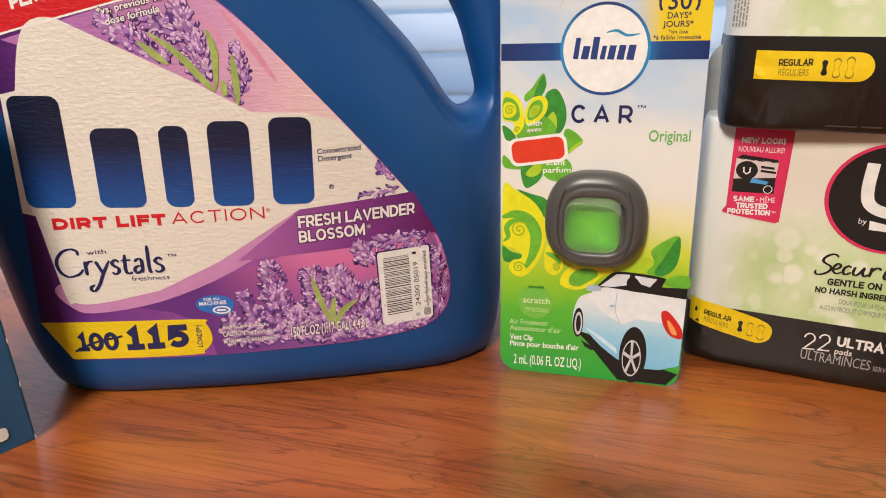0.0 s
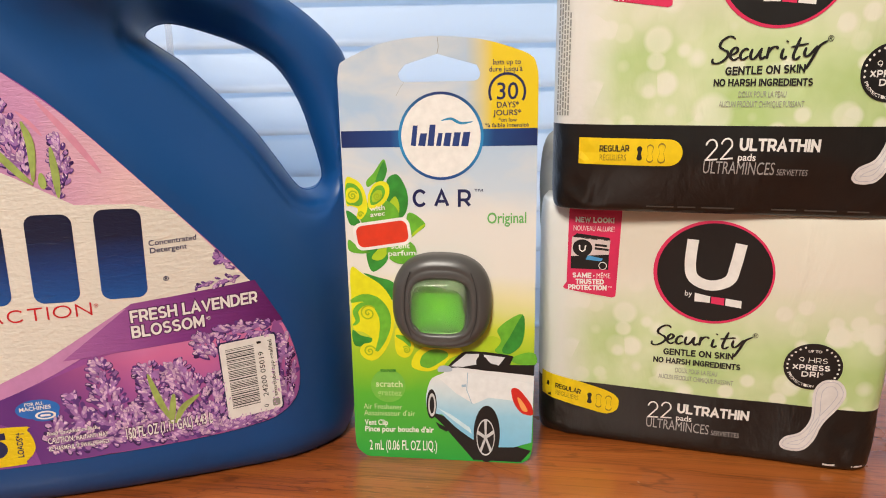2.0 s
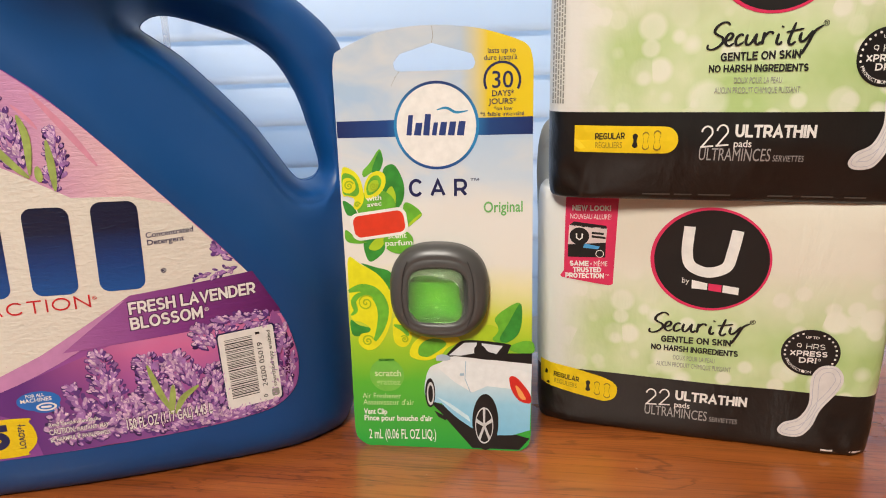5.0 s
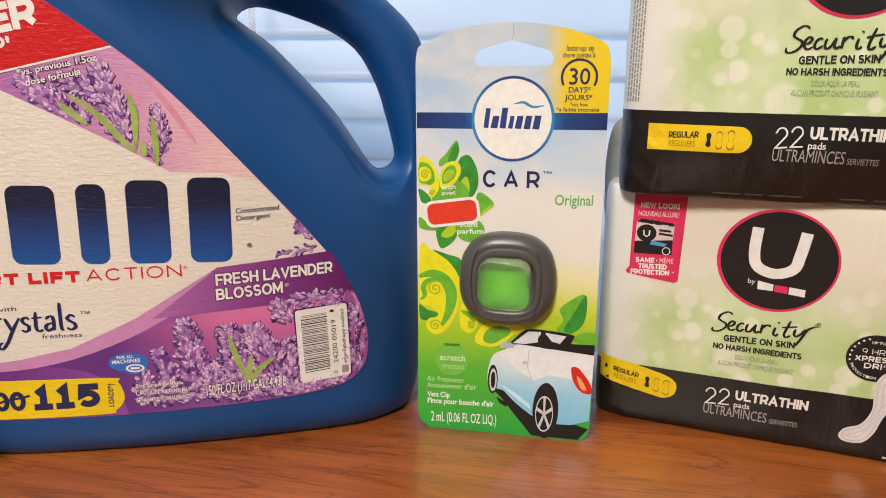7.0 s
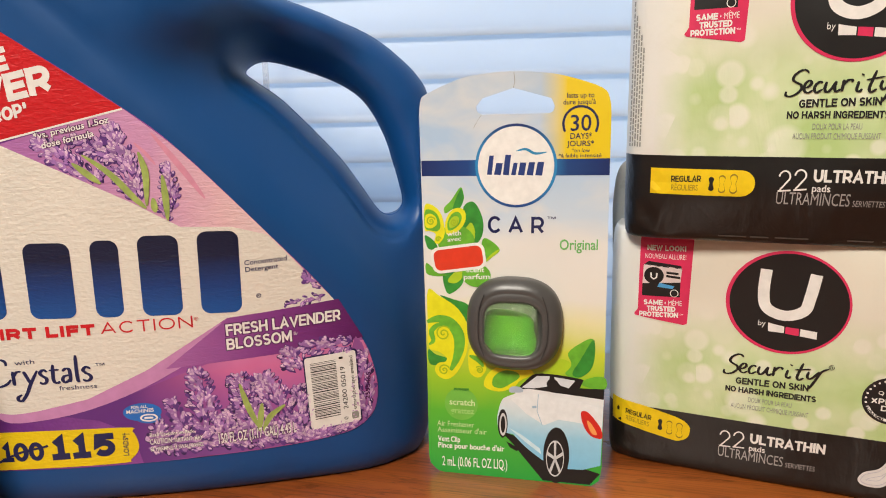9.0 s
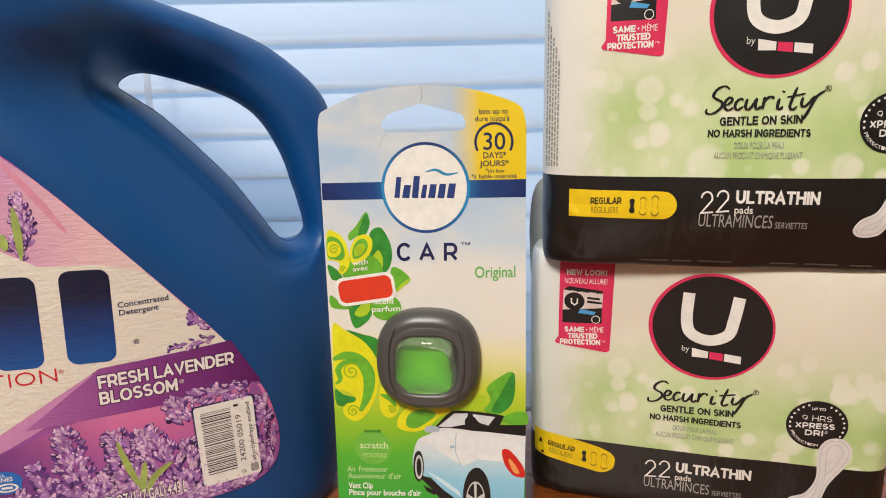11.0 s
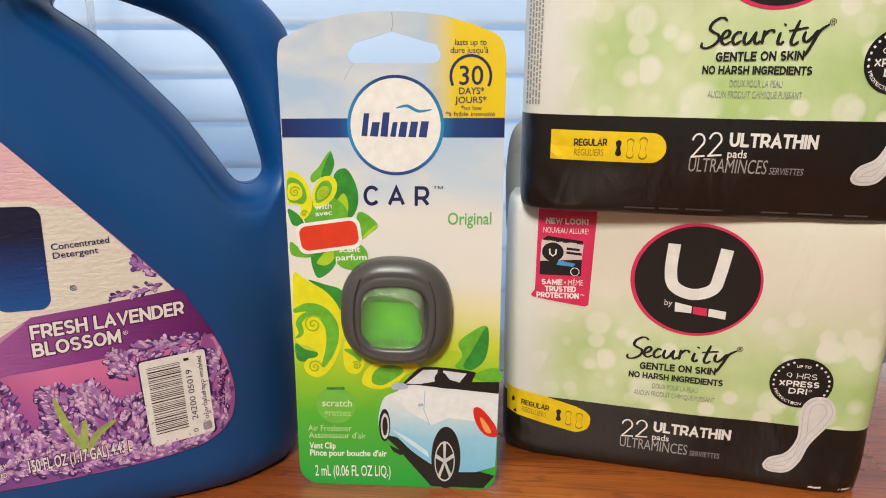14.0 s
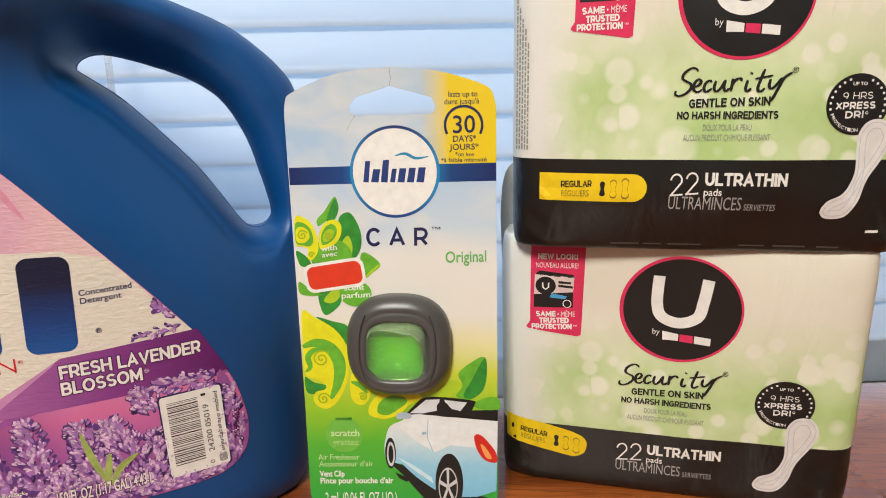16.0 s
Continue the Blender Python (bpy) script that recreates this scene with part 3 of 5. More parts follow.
def jug_label():
    t = JUG

    def s(u, v, off):
        # the print's register on the panel; inks lie in thin layers
        return jug_surf(1.0097 * u + 0.0037 * v - 0.0038, -0.0135 * u + 1.016 * v - 0.0018, 0.00024 + 0.2 * off)

    outline = spline(mm((-127, 180), (-124.5, 150), (-124, 127), (-124.5, 100), (-126, 70), (-127, 45)), 5, False) + mm((-114.5, 23.6)) + spline(
        mm((-113, 23.3), (-52, 24.2), (26, 27.4), (58, 30.5), (72, 34.5), (81, 43), (83, 57), (80, 72), (75, 85), (57.5, 112), (26.6, 147), (-10.4, 186.4), (-35, 207), (-84, 240), (-104, 251), (-117, 249), (-123, 240), (-125, 228), (-127, 182)), 5, False)
    paper = Nodes("embossed_label_paper")
    u, v = paper.axis(0), paper.axis(2)
    dark = paper.ramp(paper.span(u, -0.13, 0.08), [(0.0, (0.055, 0.008, 0.10)), (0.12, (0.16, 0.03, 0.24)), (0.4, (0.30, 0.08, 0.38)), (0.75, (0.50, 0.12, 0.36)), (1.0, (0.30, 0.10, 0.36))])
    leather = paper.add("ShaderNodeTexVoronoi", {"Vector": paper.coords((1, 1, 1)), "Scale": 520.0}).outputs["Distance"]
    paper.bump(leather, 0.25, 0.0006)
    paper.end(paper.mix(0.4, dark, paper.ramp(paper.noise(60, 4), [(0.3, 0.6), (0.7, 1.0)]), "MULTIPLY"), 0.38)
    label = part("label", shapes([[outline]], s, 0.0006, 0.012), paper.m, t, "embossed lavender coloured paper label", smooth=True)

    def emboss(name, color, rough=0.38):
        n = Nodes(name)
        lv = n.add("ShaderNodeTexVoronoi", {"Vector": n.coords((1, 1, 1)), "Scale": 420.0}).outputs["Distance"]
        n.bump(n.math("ADD", n.math("MULTIPLY", lv, 0.6), n.noise(560, 2, 0.5, n.coords((0.35, 1, 1.2)), 0.8)), 0.52, 0.0006)
        return n.end(n.ramp(n.noise(30, 3), [(0.3, tuple(c * 0.95 for c in color)), (0.7, color)]), rough)

    def draw(name, sets, material, off, step=0.012):
        return part(name, shapes(sets, s, off, step), material, label)

    cream = emboss("cream_label_ink", (0.80, 0.75, 0.66))
    # pink sweep under the cream field, then the fields themselves
    lower = mm((-108, 58), (-96, 52.5), (-60, 58), (-26, 71), (-4, 79), (60, 86), (75, 85), (80, 72), (83, 57), (81, 43), (72, 34.5), (58, 30.8), (26, 27.8), (-42, 24.6), (-46, 42), (-62, 50))
    pf = Nodes("pink_field_ink")
    up = pf.math("ADD", pf.axis(2), pf.math("MULTIPLY", pf.math("SUBTRACT", pf.noise(45, 3), 0.5), 0.02))
    rose = pf.ramp(pf.span(up, 0.03, 0.085), [(0.0, (0.26, 0.09, 0.34)), (0.45, (0.42, 0.11, 0.38)), (0.8, (0.68, 0.17, 0.38)), (1.0, (0.66, 0.22, 0.46))])
    pf.end(pf.mix(pf.span(pf.axis(0), 0.005, -0.050), rose, (0.13, 0.03, 0.22)), 0.4)
    pinks = pf.m
    draw("pink_field", [[lower]], pinks, 0.0009)
    sweep = spline(mm((-117, 62), (-111, 54), (-100, 50), (-66, 56), (-30, 71), (2, 92), (0, 100), (-36, 80), (-66, 66), (-100, 60), (-112, 66)), 4)
    draw("pink_sweep", [[sweep]], ink("mauve_ink", (0.58, 0.26, 0.50)), 0.0011)
    upper = mm((-118, 182), (-84, 192.6)) + spline(mm((-35.2, 206.9), (-10.5, 186.2), (26.5, 146.9), (57.4, 112)), 5, False) + mm((62, 106), (20, 104), (-10, 130), (-30, 150), (-60, 168), (-100, 176))
    rosy = fade("rosy_field_ink", 0, [(0.0, (0.46, 0.17, 0.44)), (0.45, (0.66, 0.33, 0.54)), (0.75, (0.82, 0.52, 0.56)), (1.0, (0.80, 0.66, 0.62))], -0.08, 0.03, wobble=0.02, relief=0.5)
    draw("rosy_field", [[upper]], rosy, 0.0009)
    field = spline(mm((-116.5, 160), (-112, 178), (-107, 188), (-100, 191.5), (-93, 191)), 5, False) + mm((-60, 175), (-36, 163), (-14, 150.5), (10, 150), (27, 145.5), (33, 139), (44, 126), (60, 109), (5, 102.5), (-36, 76.5), (-66, 62)) + spline(
        mm((-90, 56.5), (-101, 55), (-108, 55.8), (-112, 59), (-118.8, 101.4)), 4, False) + mm((-124.6, 102.8), (-123.4, 158.5), (-117, 160))
    draw("cream_field", [[field]], cream, 0.0012)
    draw("red_field", [[mm((-126.6, 182.2), (-126, 205), (-124.6, 228), (-122.5, 240), (-117, 248.6)) + spline(mm((-104, 250.8), (-84, 239.9), (-35.3, 206.9)), 5, False)]], emboss("red_label_ink", (0.62, 0.014, 0.02)), 0.0011)
    draw("red_edge", [[stroke(mm((-126.6, 181.8), (-112, 186), (-35.6, 206.8)), 0.0009)]], WHITE, 0.0014, 0)
    banner = mm((-27, 76.6), (5, 102.2), (62, 109.4), (75, 86.8), (40, 82), (-4.6, 78.4))
    draw("purple_banner", [[banner]], fade("banner_ink", 0, [(0.0, (0.42, 0.14, 0.40)), (0.5, (0.24, 0.045, 0.26)), (1.0, (0.10, 0.008, 0.11))], -0.03, 0.075, relief=0.4), 0.0015)
    yel = mm((-127.2, 44.6), (-114.4, 24.1)) + spline(mm((-112, 24.0), (-54, 25.3), (-48, 27.3), (-44, 32), (-43.6, 37), (-46, 43), (-52, 45.6), (-124, 44.9)), 4, False)
    draw("yellow_flash", [[yel]], emboss("yellow_label_ink", (0.86, 0.62, 0.01)), 0.0015)
    # maker's mark: plain blocks in its colours, with a cream border
    mark = fade("navy_to_blue_ink", 2, [(0.0, (0.01, 0.10, 0.38)), (0.35, (0.008, 0.045, 0.2)), (0.6, (0.008, 0.014, 0.05)), (1.0, (0.006, 0.01, 0.035))], 0.103, 0.158, rough=0.36, relief=0.6)
    blocks = [[roundrect(x0, 0.1055, x1, top, 0.0045)] for x0, x1, top in ((-0.1215, -0.0985, 0.1580), (-0.0875, -0.0662, 0.1435), (-0.0570, -0.0440, 0.1445), (-0.0350, -0.0160, 0.1465), (-0.0070, 0.0128, 0.1480))]
    for block in blocks:
        draw("maker_mark", [block], mark, 0.0017)
    # lettering
    caps("slogan", [("DIRT LIFT", (-0.1118, 0.0944), (-0.0585, 0.0965), 0.0058)], s, 0.0018, RED, label, 0.31, gap=0.13)
    caps("slogan", [("ACTION", (-0.0560, 0.0966), (-0.0118, 0.0985), 0.0062)], s, 0.0018, RED, label, 0.12, gap=0.2)
    words("slogan", [("®", (-0.0110, 0.1020), (-0.0090, 0.1021), 0.0018)], s, 0.0018, RED, label, 0.0)
    crystals = [[(206, 186), (204, 173), (189, 166), (166, 172), (148, 190), (142, 212), (150, 237), (168, 251), (186, 250), (203, 243), (215, 230)], [(222, 205), (223, 249)], [(223, 220), (232, 208), (245, 206)],
                [(252, 206), (269, 246)], [(291, 206), (269, 246), (255, 277), (240, 298), (230, 298), (228, 288), (240, 280)], [(318, 212), (308, 205), (298, 214), (304, 224), (314, 232), (314, 243), (304, 249), (295, 243)],
                [(336, 190), (334, 237), (342, 249), (353, 245)], [(324, 208), (352, 207)], [(361, 213), (373, 205), (382, 213), (382, 249)], [(382, 226), (366, 229), (360, 240), (368, 249), (382, 239)],
                [(402, 165), (402, 238), (409, 249)], [(441, 211), (430, 204), (420, 213), (427, 223), (438, 231), (440, 242), (428, 249), (417, 243)]]
    brush("lettering", crystals, lambda x, y: Vector((-113.5 + (x - 142) * 0.169, 70 + (250 - y) * 0.169 + (x - 142) * 0.007)) / 1000, 0.00155, s, 0.0018, NAVY, label)
    words("lettering", [("with", (-0.0985, 0.0815), (-0.0890, 0.0822), 0.0024), ("freshness", (-0.0789, 0.0675), (-0.0606, 0.0682), 0.0024), ("™", (-0.0605, 0.079), (-0.056, 0.0791), 0.0024)], s, 0.0018, NAVY, label, 0.0)
    words("lettering", [("Concentrated", (0.0151, 0.1300), (0.0362, 0.1318), 0.0026), ("Detergent", (0.0154, 0.1264), (0.0318, 0.1278), 0.0026), ("®", (0.0200, 0.1125), (0.0225, 0.1126), 0.0022)], s, 0.0018, NAVY, label, 0.01)
    scent = [("FRESH LAVENDER", (0.0042, 0.0929), (0.0628, 0.0975), 0.0062), ("BLOSSOM", (0.0041, 0.0851), (0.0370, 0.0877), 0.0062), ("®", (0.0380, 0.0910), (0.0400, 0.0911), 0.0018)]
    caps("lettering_edge", scent[:2], s, 0.0018, ink("plum_ink", (0.08, 0.01, 0.09)), label, 0.19, 0.0009)
    caps("lettering", scent[:2], s, 0.0024, WHITE, label, 0.19)
    words("lettering", scent[2:], s, 0.0021, WHITE, label, 0.0)
    caps("lettering", [("MORE", (-0.1200, 0.2136), (-0.0822, 0.2236), 0.0104)], s, 0.0018, WHITE, label, 0.25, gap=0.12)
    caps("lettering", [("POWER", (-0.1228, 0.1993), (-0.0648, 0.2145), 0.0124)], s, 0.0018, WHITE, label, 0.25, gap=0.10)
    caps("lettering", [("PER DROP*", (-0.1105, 0.1946), (-0.0764, 0.2037), 0.0062)], s, 0.0018, WHITE, label, 0.22)
    vs = [("*vs. previous 1.5oz", (-0.0755, 0.1926), (-0.0419, 0.2006), 0.0028), ("dose formula", (-0.0725, 0.1885), (-0.0490, 0.1944), 0.0028)]
    words("lettering_edge", vs, s, 0.0022, ink("plum_ink", (0.08, 0.01, 0.09)), label, 0.09)
    words("lettering", vs, s, 0.0025, WHITE, label, 0.02)
    caps("lettering", [("100", (-0.1105, 0.0285), (-0.0905, 0.0290), 0.0105)], s, 0.0018, NAVY, label, 0.22, gap=0.1)
    caps("lettering", [("115", (-0.0862, 0.0288), (-0.0550, 0.0300), 0.0130)], s, 0.0018, NAVY, label, 0.27, gap=0.16)
    draw("strike_line", [[stroke(spline(mm((-112.5, 28.5), (-104, 32.8), (-98, 34.8), (-91, 36.2), (-88, 37.2)), 4, False), 0.0012)]], NAVY, 0.0020, 0)
    words("lettering", [("LOADS*†", (-0.0488, 0.0295), (-0.0484, 0.0425), 0.0026)], s, 0.0018, NAVY, label, 0.02)
    small = [("Read Cautions on Back.", (-0.0376, 0.0395), (-0.0152, 0.0404), 0.0019), ("CAUTION:", (-0.0378, 0.0350), (-0.0262, 0.0355), 0.0030), ("IRRITANT. MAY", (-0.0255, 0.0356), (-0.0112, 0.0362), 0.0022),
             ("BE HARMFUL IF SWALLOWED.", (-0.0378, 0.0312), (-0.0110, 0.0322), 0.0022), ("150 FL OZ (1.17 GAL) 4.43 L", (-0.0032, 0.0328), (0.0375, 0.0357), 0.0056)]
    words("lettering_edge", small, s, 0.0024, ink("plum_ink", (0.08, 0.01, 0.09)), label, 0.08)
    words("lettering", small, s, 0.0027, WHITE, label, 0.02)
    # machine badge
    draw("badge", [[ellipse(-0.0402, 0.0536, 0.0095, 0.0050)], [ellipse(-0.0375, 0.0505, 0.0062, 0.0034)]], ink("badge_blue_ink", (0.02, 0.16, 0.55)), 0.0019, 0)
    words("lettering", [("FOR ALL", (-0.0455, 0.0556), (-0.0375, 0.0560), 0.0016), ("MACHINES", (-0.0480, 0.0530), (-0.0345, 0.0536), 0.0020)], s, 0.0021, WHITE, label, 0.02)
    draw("badge_mark", [[ellipse(-0.0372, 0.0503, 0.0045, 0.0022), ellipse(-0.0372, 0.0503, 0.0034, 0.0014)], [roundrect(-0.0395, 0.0497, -0.0350, 0.0508, 0.0004)]], WHITE, 0.0022, 0)
    # bar code panel
    ax, az = Vector((0.0276, 0.0028)), Vector((0.0028, -0.0418))
    org = Vector((0.0428, 0.0772))

    def bc(a, b):
        p = org + ax * a + az * b
        return (p.x, p.y)

    def tilted(loop):
        return [Vector(bc(p[0], p[1])) for p in loop]

    draw("code_border", [[tilted(roundrect(-0.025, -0.018, 1.025, 1.018, 0.05))]], NAVY, 0.0018, 0.006)
    draw("code_panel", [[tilted(roundrect(0, 0, 1, 1, 0.045))]], WHITE, 0.0021, 0.006)
    rng = random.Random(4)
    bars, b = [], 0.085
    while b < 0.87:
        w = rng.choice((0.006, 0.006, 0.010, 0.014))
        bars.append([tilted([Vector((0.10, b)), Vector((0.60, b)), Vector((0.60, b + w)), Vector((0.10, b + w))])])
        b += w + rng.choice((0.011, 0.014, 0.021))
    for bar in bars:
        draw("bar", [bar], BLACK, 0.0026, 0)
    words("lettering", [("24200 05019", bc(0.76, 0.80), bc(0.76, 0.20), 0.0026), ("0", bc(0.74, 0.95), bc(0.74, 0.91), 0.0022), ("1", bc(0.74, 0.09), bc(0.74, 0.06), 0.0022), ("smartlabel app enabled", bc(0.93, 0.83), bc(0.93, 0.07), 0.0020)], s, 0.0026, BLACK, label, 0.0)
    draw("code_mark", [[tilted(roundrect(0.82, 0.86, 0.96, 0.96, 0.03))]], GREYINK, 0.0024, 0)
    words("lettering", [("2595465", (0.0780, 0.0500), (0.0788, 0.0660), 0.0024)], s, 0.0026, ink("plum_ink", (0.08, 0.01, 0.09)), label, 0.03)

    # lavender sprigs: many small florets and a few green stalks
    tones = [((0.12, 0.042, 0.23), "violet"), ((0.38, 0.18, 0.47), "lilac"), ((0.66, 0.43, 0.64), "pale_lilac"), ((0.042, 0.016, 0.10), "deep_violet")]
    rng = random.Random(11)

    def petal(x, z, r, a, k):
        """A rounded drop, its narrow end towards the stem."""
        c, d = math.cos(a), math.sin(a)
        loop = []
        for i in range(10):
            q = 2 * math.pi * i / 10
            px, py = r * math.cos(q), r * k * math.sin(q) * (0.78 + 0.3 * math.cos(q))
            loop.append(Vector((x + px * c - py * d, z + px * d + py * c)))
        return loop

    groups = {k: [] for _, k in tones}
    tips = ([], [])

    def sprig(x0, z0, x1, z1, wide, count, size, ground=None):
        """Whorls of petals from the foot (x0, z0) up to the tip (x1, z1)."""
        dx, dz = x1 - x0, z1 - z0
        k = math.hypot(dx, dz)
        up = math.atan2(dz, dx)
        for i in range(count):
            t2 = (i + rng.uniform(-0.4, 0.4)) / count
            w = wide * (0.30 + 0.70 * math.sin(math.pi * min(1, 0.30 + 0.66 * t2)))
            side = rng.uniform(-0.5, 0.5)
            x, z = x0 + dx * t2 - dz / k * side * w, z0 + dz * t2 + dx / k * side * w
            r = size * rng.uniform(0.8, 1.2)
            a = up + side * 2.0 + rng.uniform(-0.5, 0.5)
            loop = petal(x, z, r, a, rng.uniform(0.5, 0.7))
            if not all(inside(p, [outline]) for p in loop) or (ground and not all(inside(p, [ground]) and not inside(p, [field]) for p in loop)):
                continue
            edge = abs(side) > 0.33 or rng.random() < 0.3
            groups[("deep_violet" if rng.random() < 0.4 else "violet") if edge else ("violet" if rng.random() < 0.35 else "lilac")].append([loop])
            # its lit upper petal and pale rim
            h = Vector((math.cos(a), math.sin(a))) * r * 0.22 + Vector((0, r * 0.12))
            if rng.random() < (0.45 if edge else 0.9):
                groups["pale_lilac" if rng.random() < 0.38 else "lilac"].append([petal(x + h.x, z + h.y, r * 0.62, a, 0.62)])
            if rng.random() < 0.6:
                tips[rng.randrange(2)].append([petal(x + 1.8 * h.x, z + 1.8 * h.y, r * 0.34, a + 0.6, 0.5)])

    # upper field: three spikes among leaves
    sprig(-0.0500, 0.1712, -0.0765, 0.1925, 0.0130, 150, 0.0021, upper)
    sprig(-0.0335, 0.1655, -0.0425, 0.2000, 0.0125, 190, 0.0021, upper)
    sprig(-0.0410, 0.1850, -0.0600, 0.1925, 0.0090, 70, 0.0020, upper)
    sprig(-0.0170, 0.1600, -0.0180, 0.1815, 0.0085, 75, 0.0018, upper)
    sprig(-0.0200, 0.1535, -0.0225, 0.1640, 0.0055, 22, 0.0015, upper)
    # by the flank of the banner
    sprig(0.062, 0.112, 0.044, 0.124, 0.010, 70, 0.0018)
    sprig(0.052, 0.111, 0.034, 0.108, 0.005, 28, 0.0015)
    # lower field: tall spikes, then the low bank of blossom
    for x0, z0, x1, z1, w, k in ((-0.0087, 0.040, -0.0120, 0.0760, 0.0165, 170), (0.0150, 0.040, 0.0080, 0.0715, 0.0200, 180), (0.0310, 0.038, 0.0200, 0.0710, 0.0210, 210), (-0.0190, 0.038, -0.0265, 0.0600, 0.0100, 60),
                                 (0.0400, 0.072, 0.0320, 0.0835, 0.0120, 60), (0.0680, 0.083, 0.0400, 0.0835, 0.0090, 90), (0.0765, 0.038, 0.0755, 0.0790, 0.0150, 170), (0.0400, 0.034, 0.0390, 0.0620, 0.0130, 110),
                                 (-0.0365, 0.035, 0.0000, 0.0350, 0.0130, 150), (0.0000, 0.036, 0.0440, 0.0350, 0.0140, 190), (0.0300, 0.030, 0.0720, 0.0360, 0.0080, 110), (-0.0350, 0.036, -0.0320, 0.0480, 0.0090, 40), (-0.0030, 0.034, 0.0030, 0.0500, 0.0140, 80)):
        sprig(x0, z0, x1, z1, w, k, 0.0021)
    for i, name in enumerate(("deep_violet", "violet", "lilac", "pale_lilac")):
        color = [c for c, m in tones if m == name][0]
        part("floret_print", shapes(groups[name], s, 0.0016 + 0.00015 * i), ink(name + "_ink", color, vary=0.25), label)["kind"] = "stuff"
    for i, color in enumerate(((0.56, 0.34, 0.60), (0.80, 0.62, 0.72))):
        part("petal_print", shapes(tips[i], s, 0.0023 + 0.0001 * i), ink(("petal_ink", "pale_petal_ink")[i], color, vary=0.2), label)["kind"] = "stuff"
    stalks = [spline(mm((-55.5, 185.6), (-44, 176.7), (-34, 165), (-29, 160)), 5, False), spline(mm((-30.4, 187), (-28, 177), (-28.7, 161.3)), 5, False), spline(mm((-20.5, 176.1), (-19.8, 165), (-19.6, 154)), 5, False), spline(mm((-60.4, 181.7), (-54, 176.5), (-48.5, 172)), 5, False), spline(mm((-25.5, 165), (-25.3, 161), (-25, 158)), 5, False),
              spline(mm((9, 66), (13, 52), (18, 40)), 5, False), spline(mm((32, 52), (24, 46), (20, 38)), 5, False), spline(mm((20, 54), (19, 46), (18, 38)), 5, False)]
    for p in stalks:
        draw("stalk_print", [[stroke(p, 0.0032, True)]], ink("leaf_green_ink", (0.36, 0.46, 0.12), vary=0.2), 0.0026, 0)
    blush = ink("blush_ink", (0.72, 0.30, 0.42))
    draw("blush", [[stroke(spline(mm((-24, 196), (-12, 180), (-1.6, 164.4)), 6, False), 0.0030, True)]], blush, 0.0013, 0)
    draw("blush", [[stroke(spline(mm((-32, 191.3), (-27, 186), (-23.1, 180.9)), 6, False), 0.0018, True)]], blush, 0.0013, 0)


jug_label()


# ---- air freshener card ----
def card_surf(u, v, off=0.0):
    return Vector((u, 0.0226 * v - 0.25 * off if off > 0 and off < 0.0020 else 0.0226 * v - off, v))


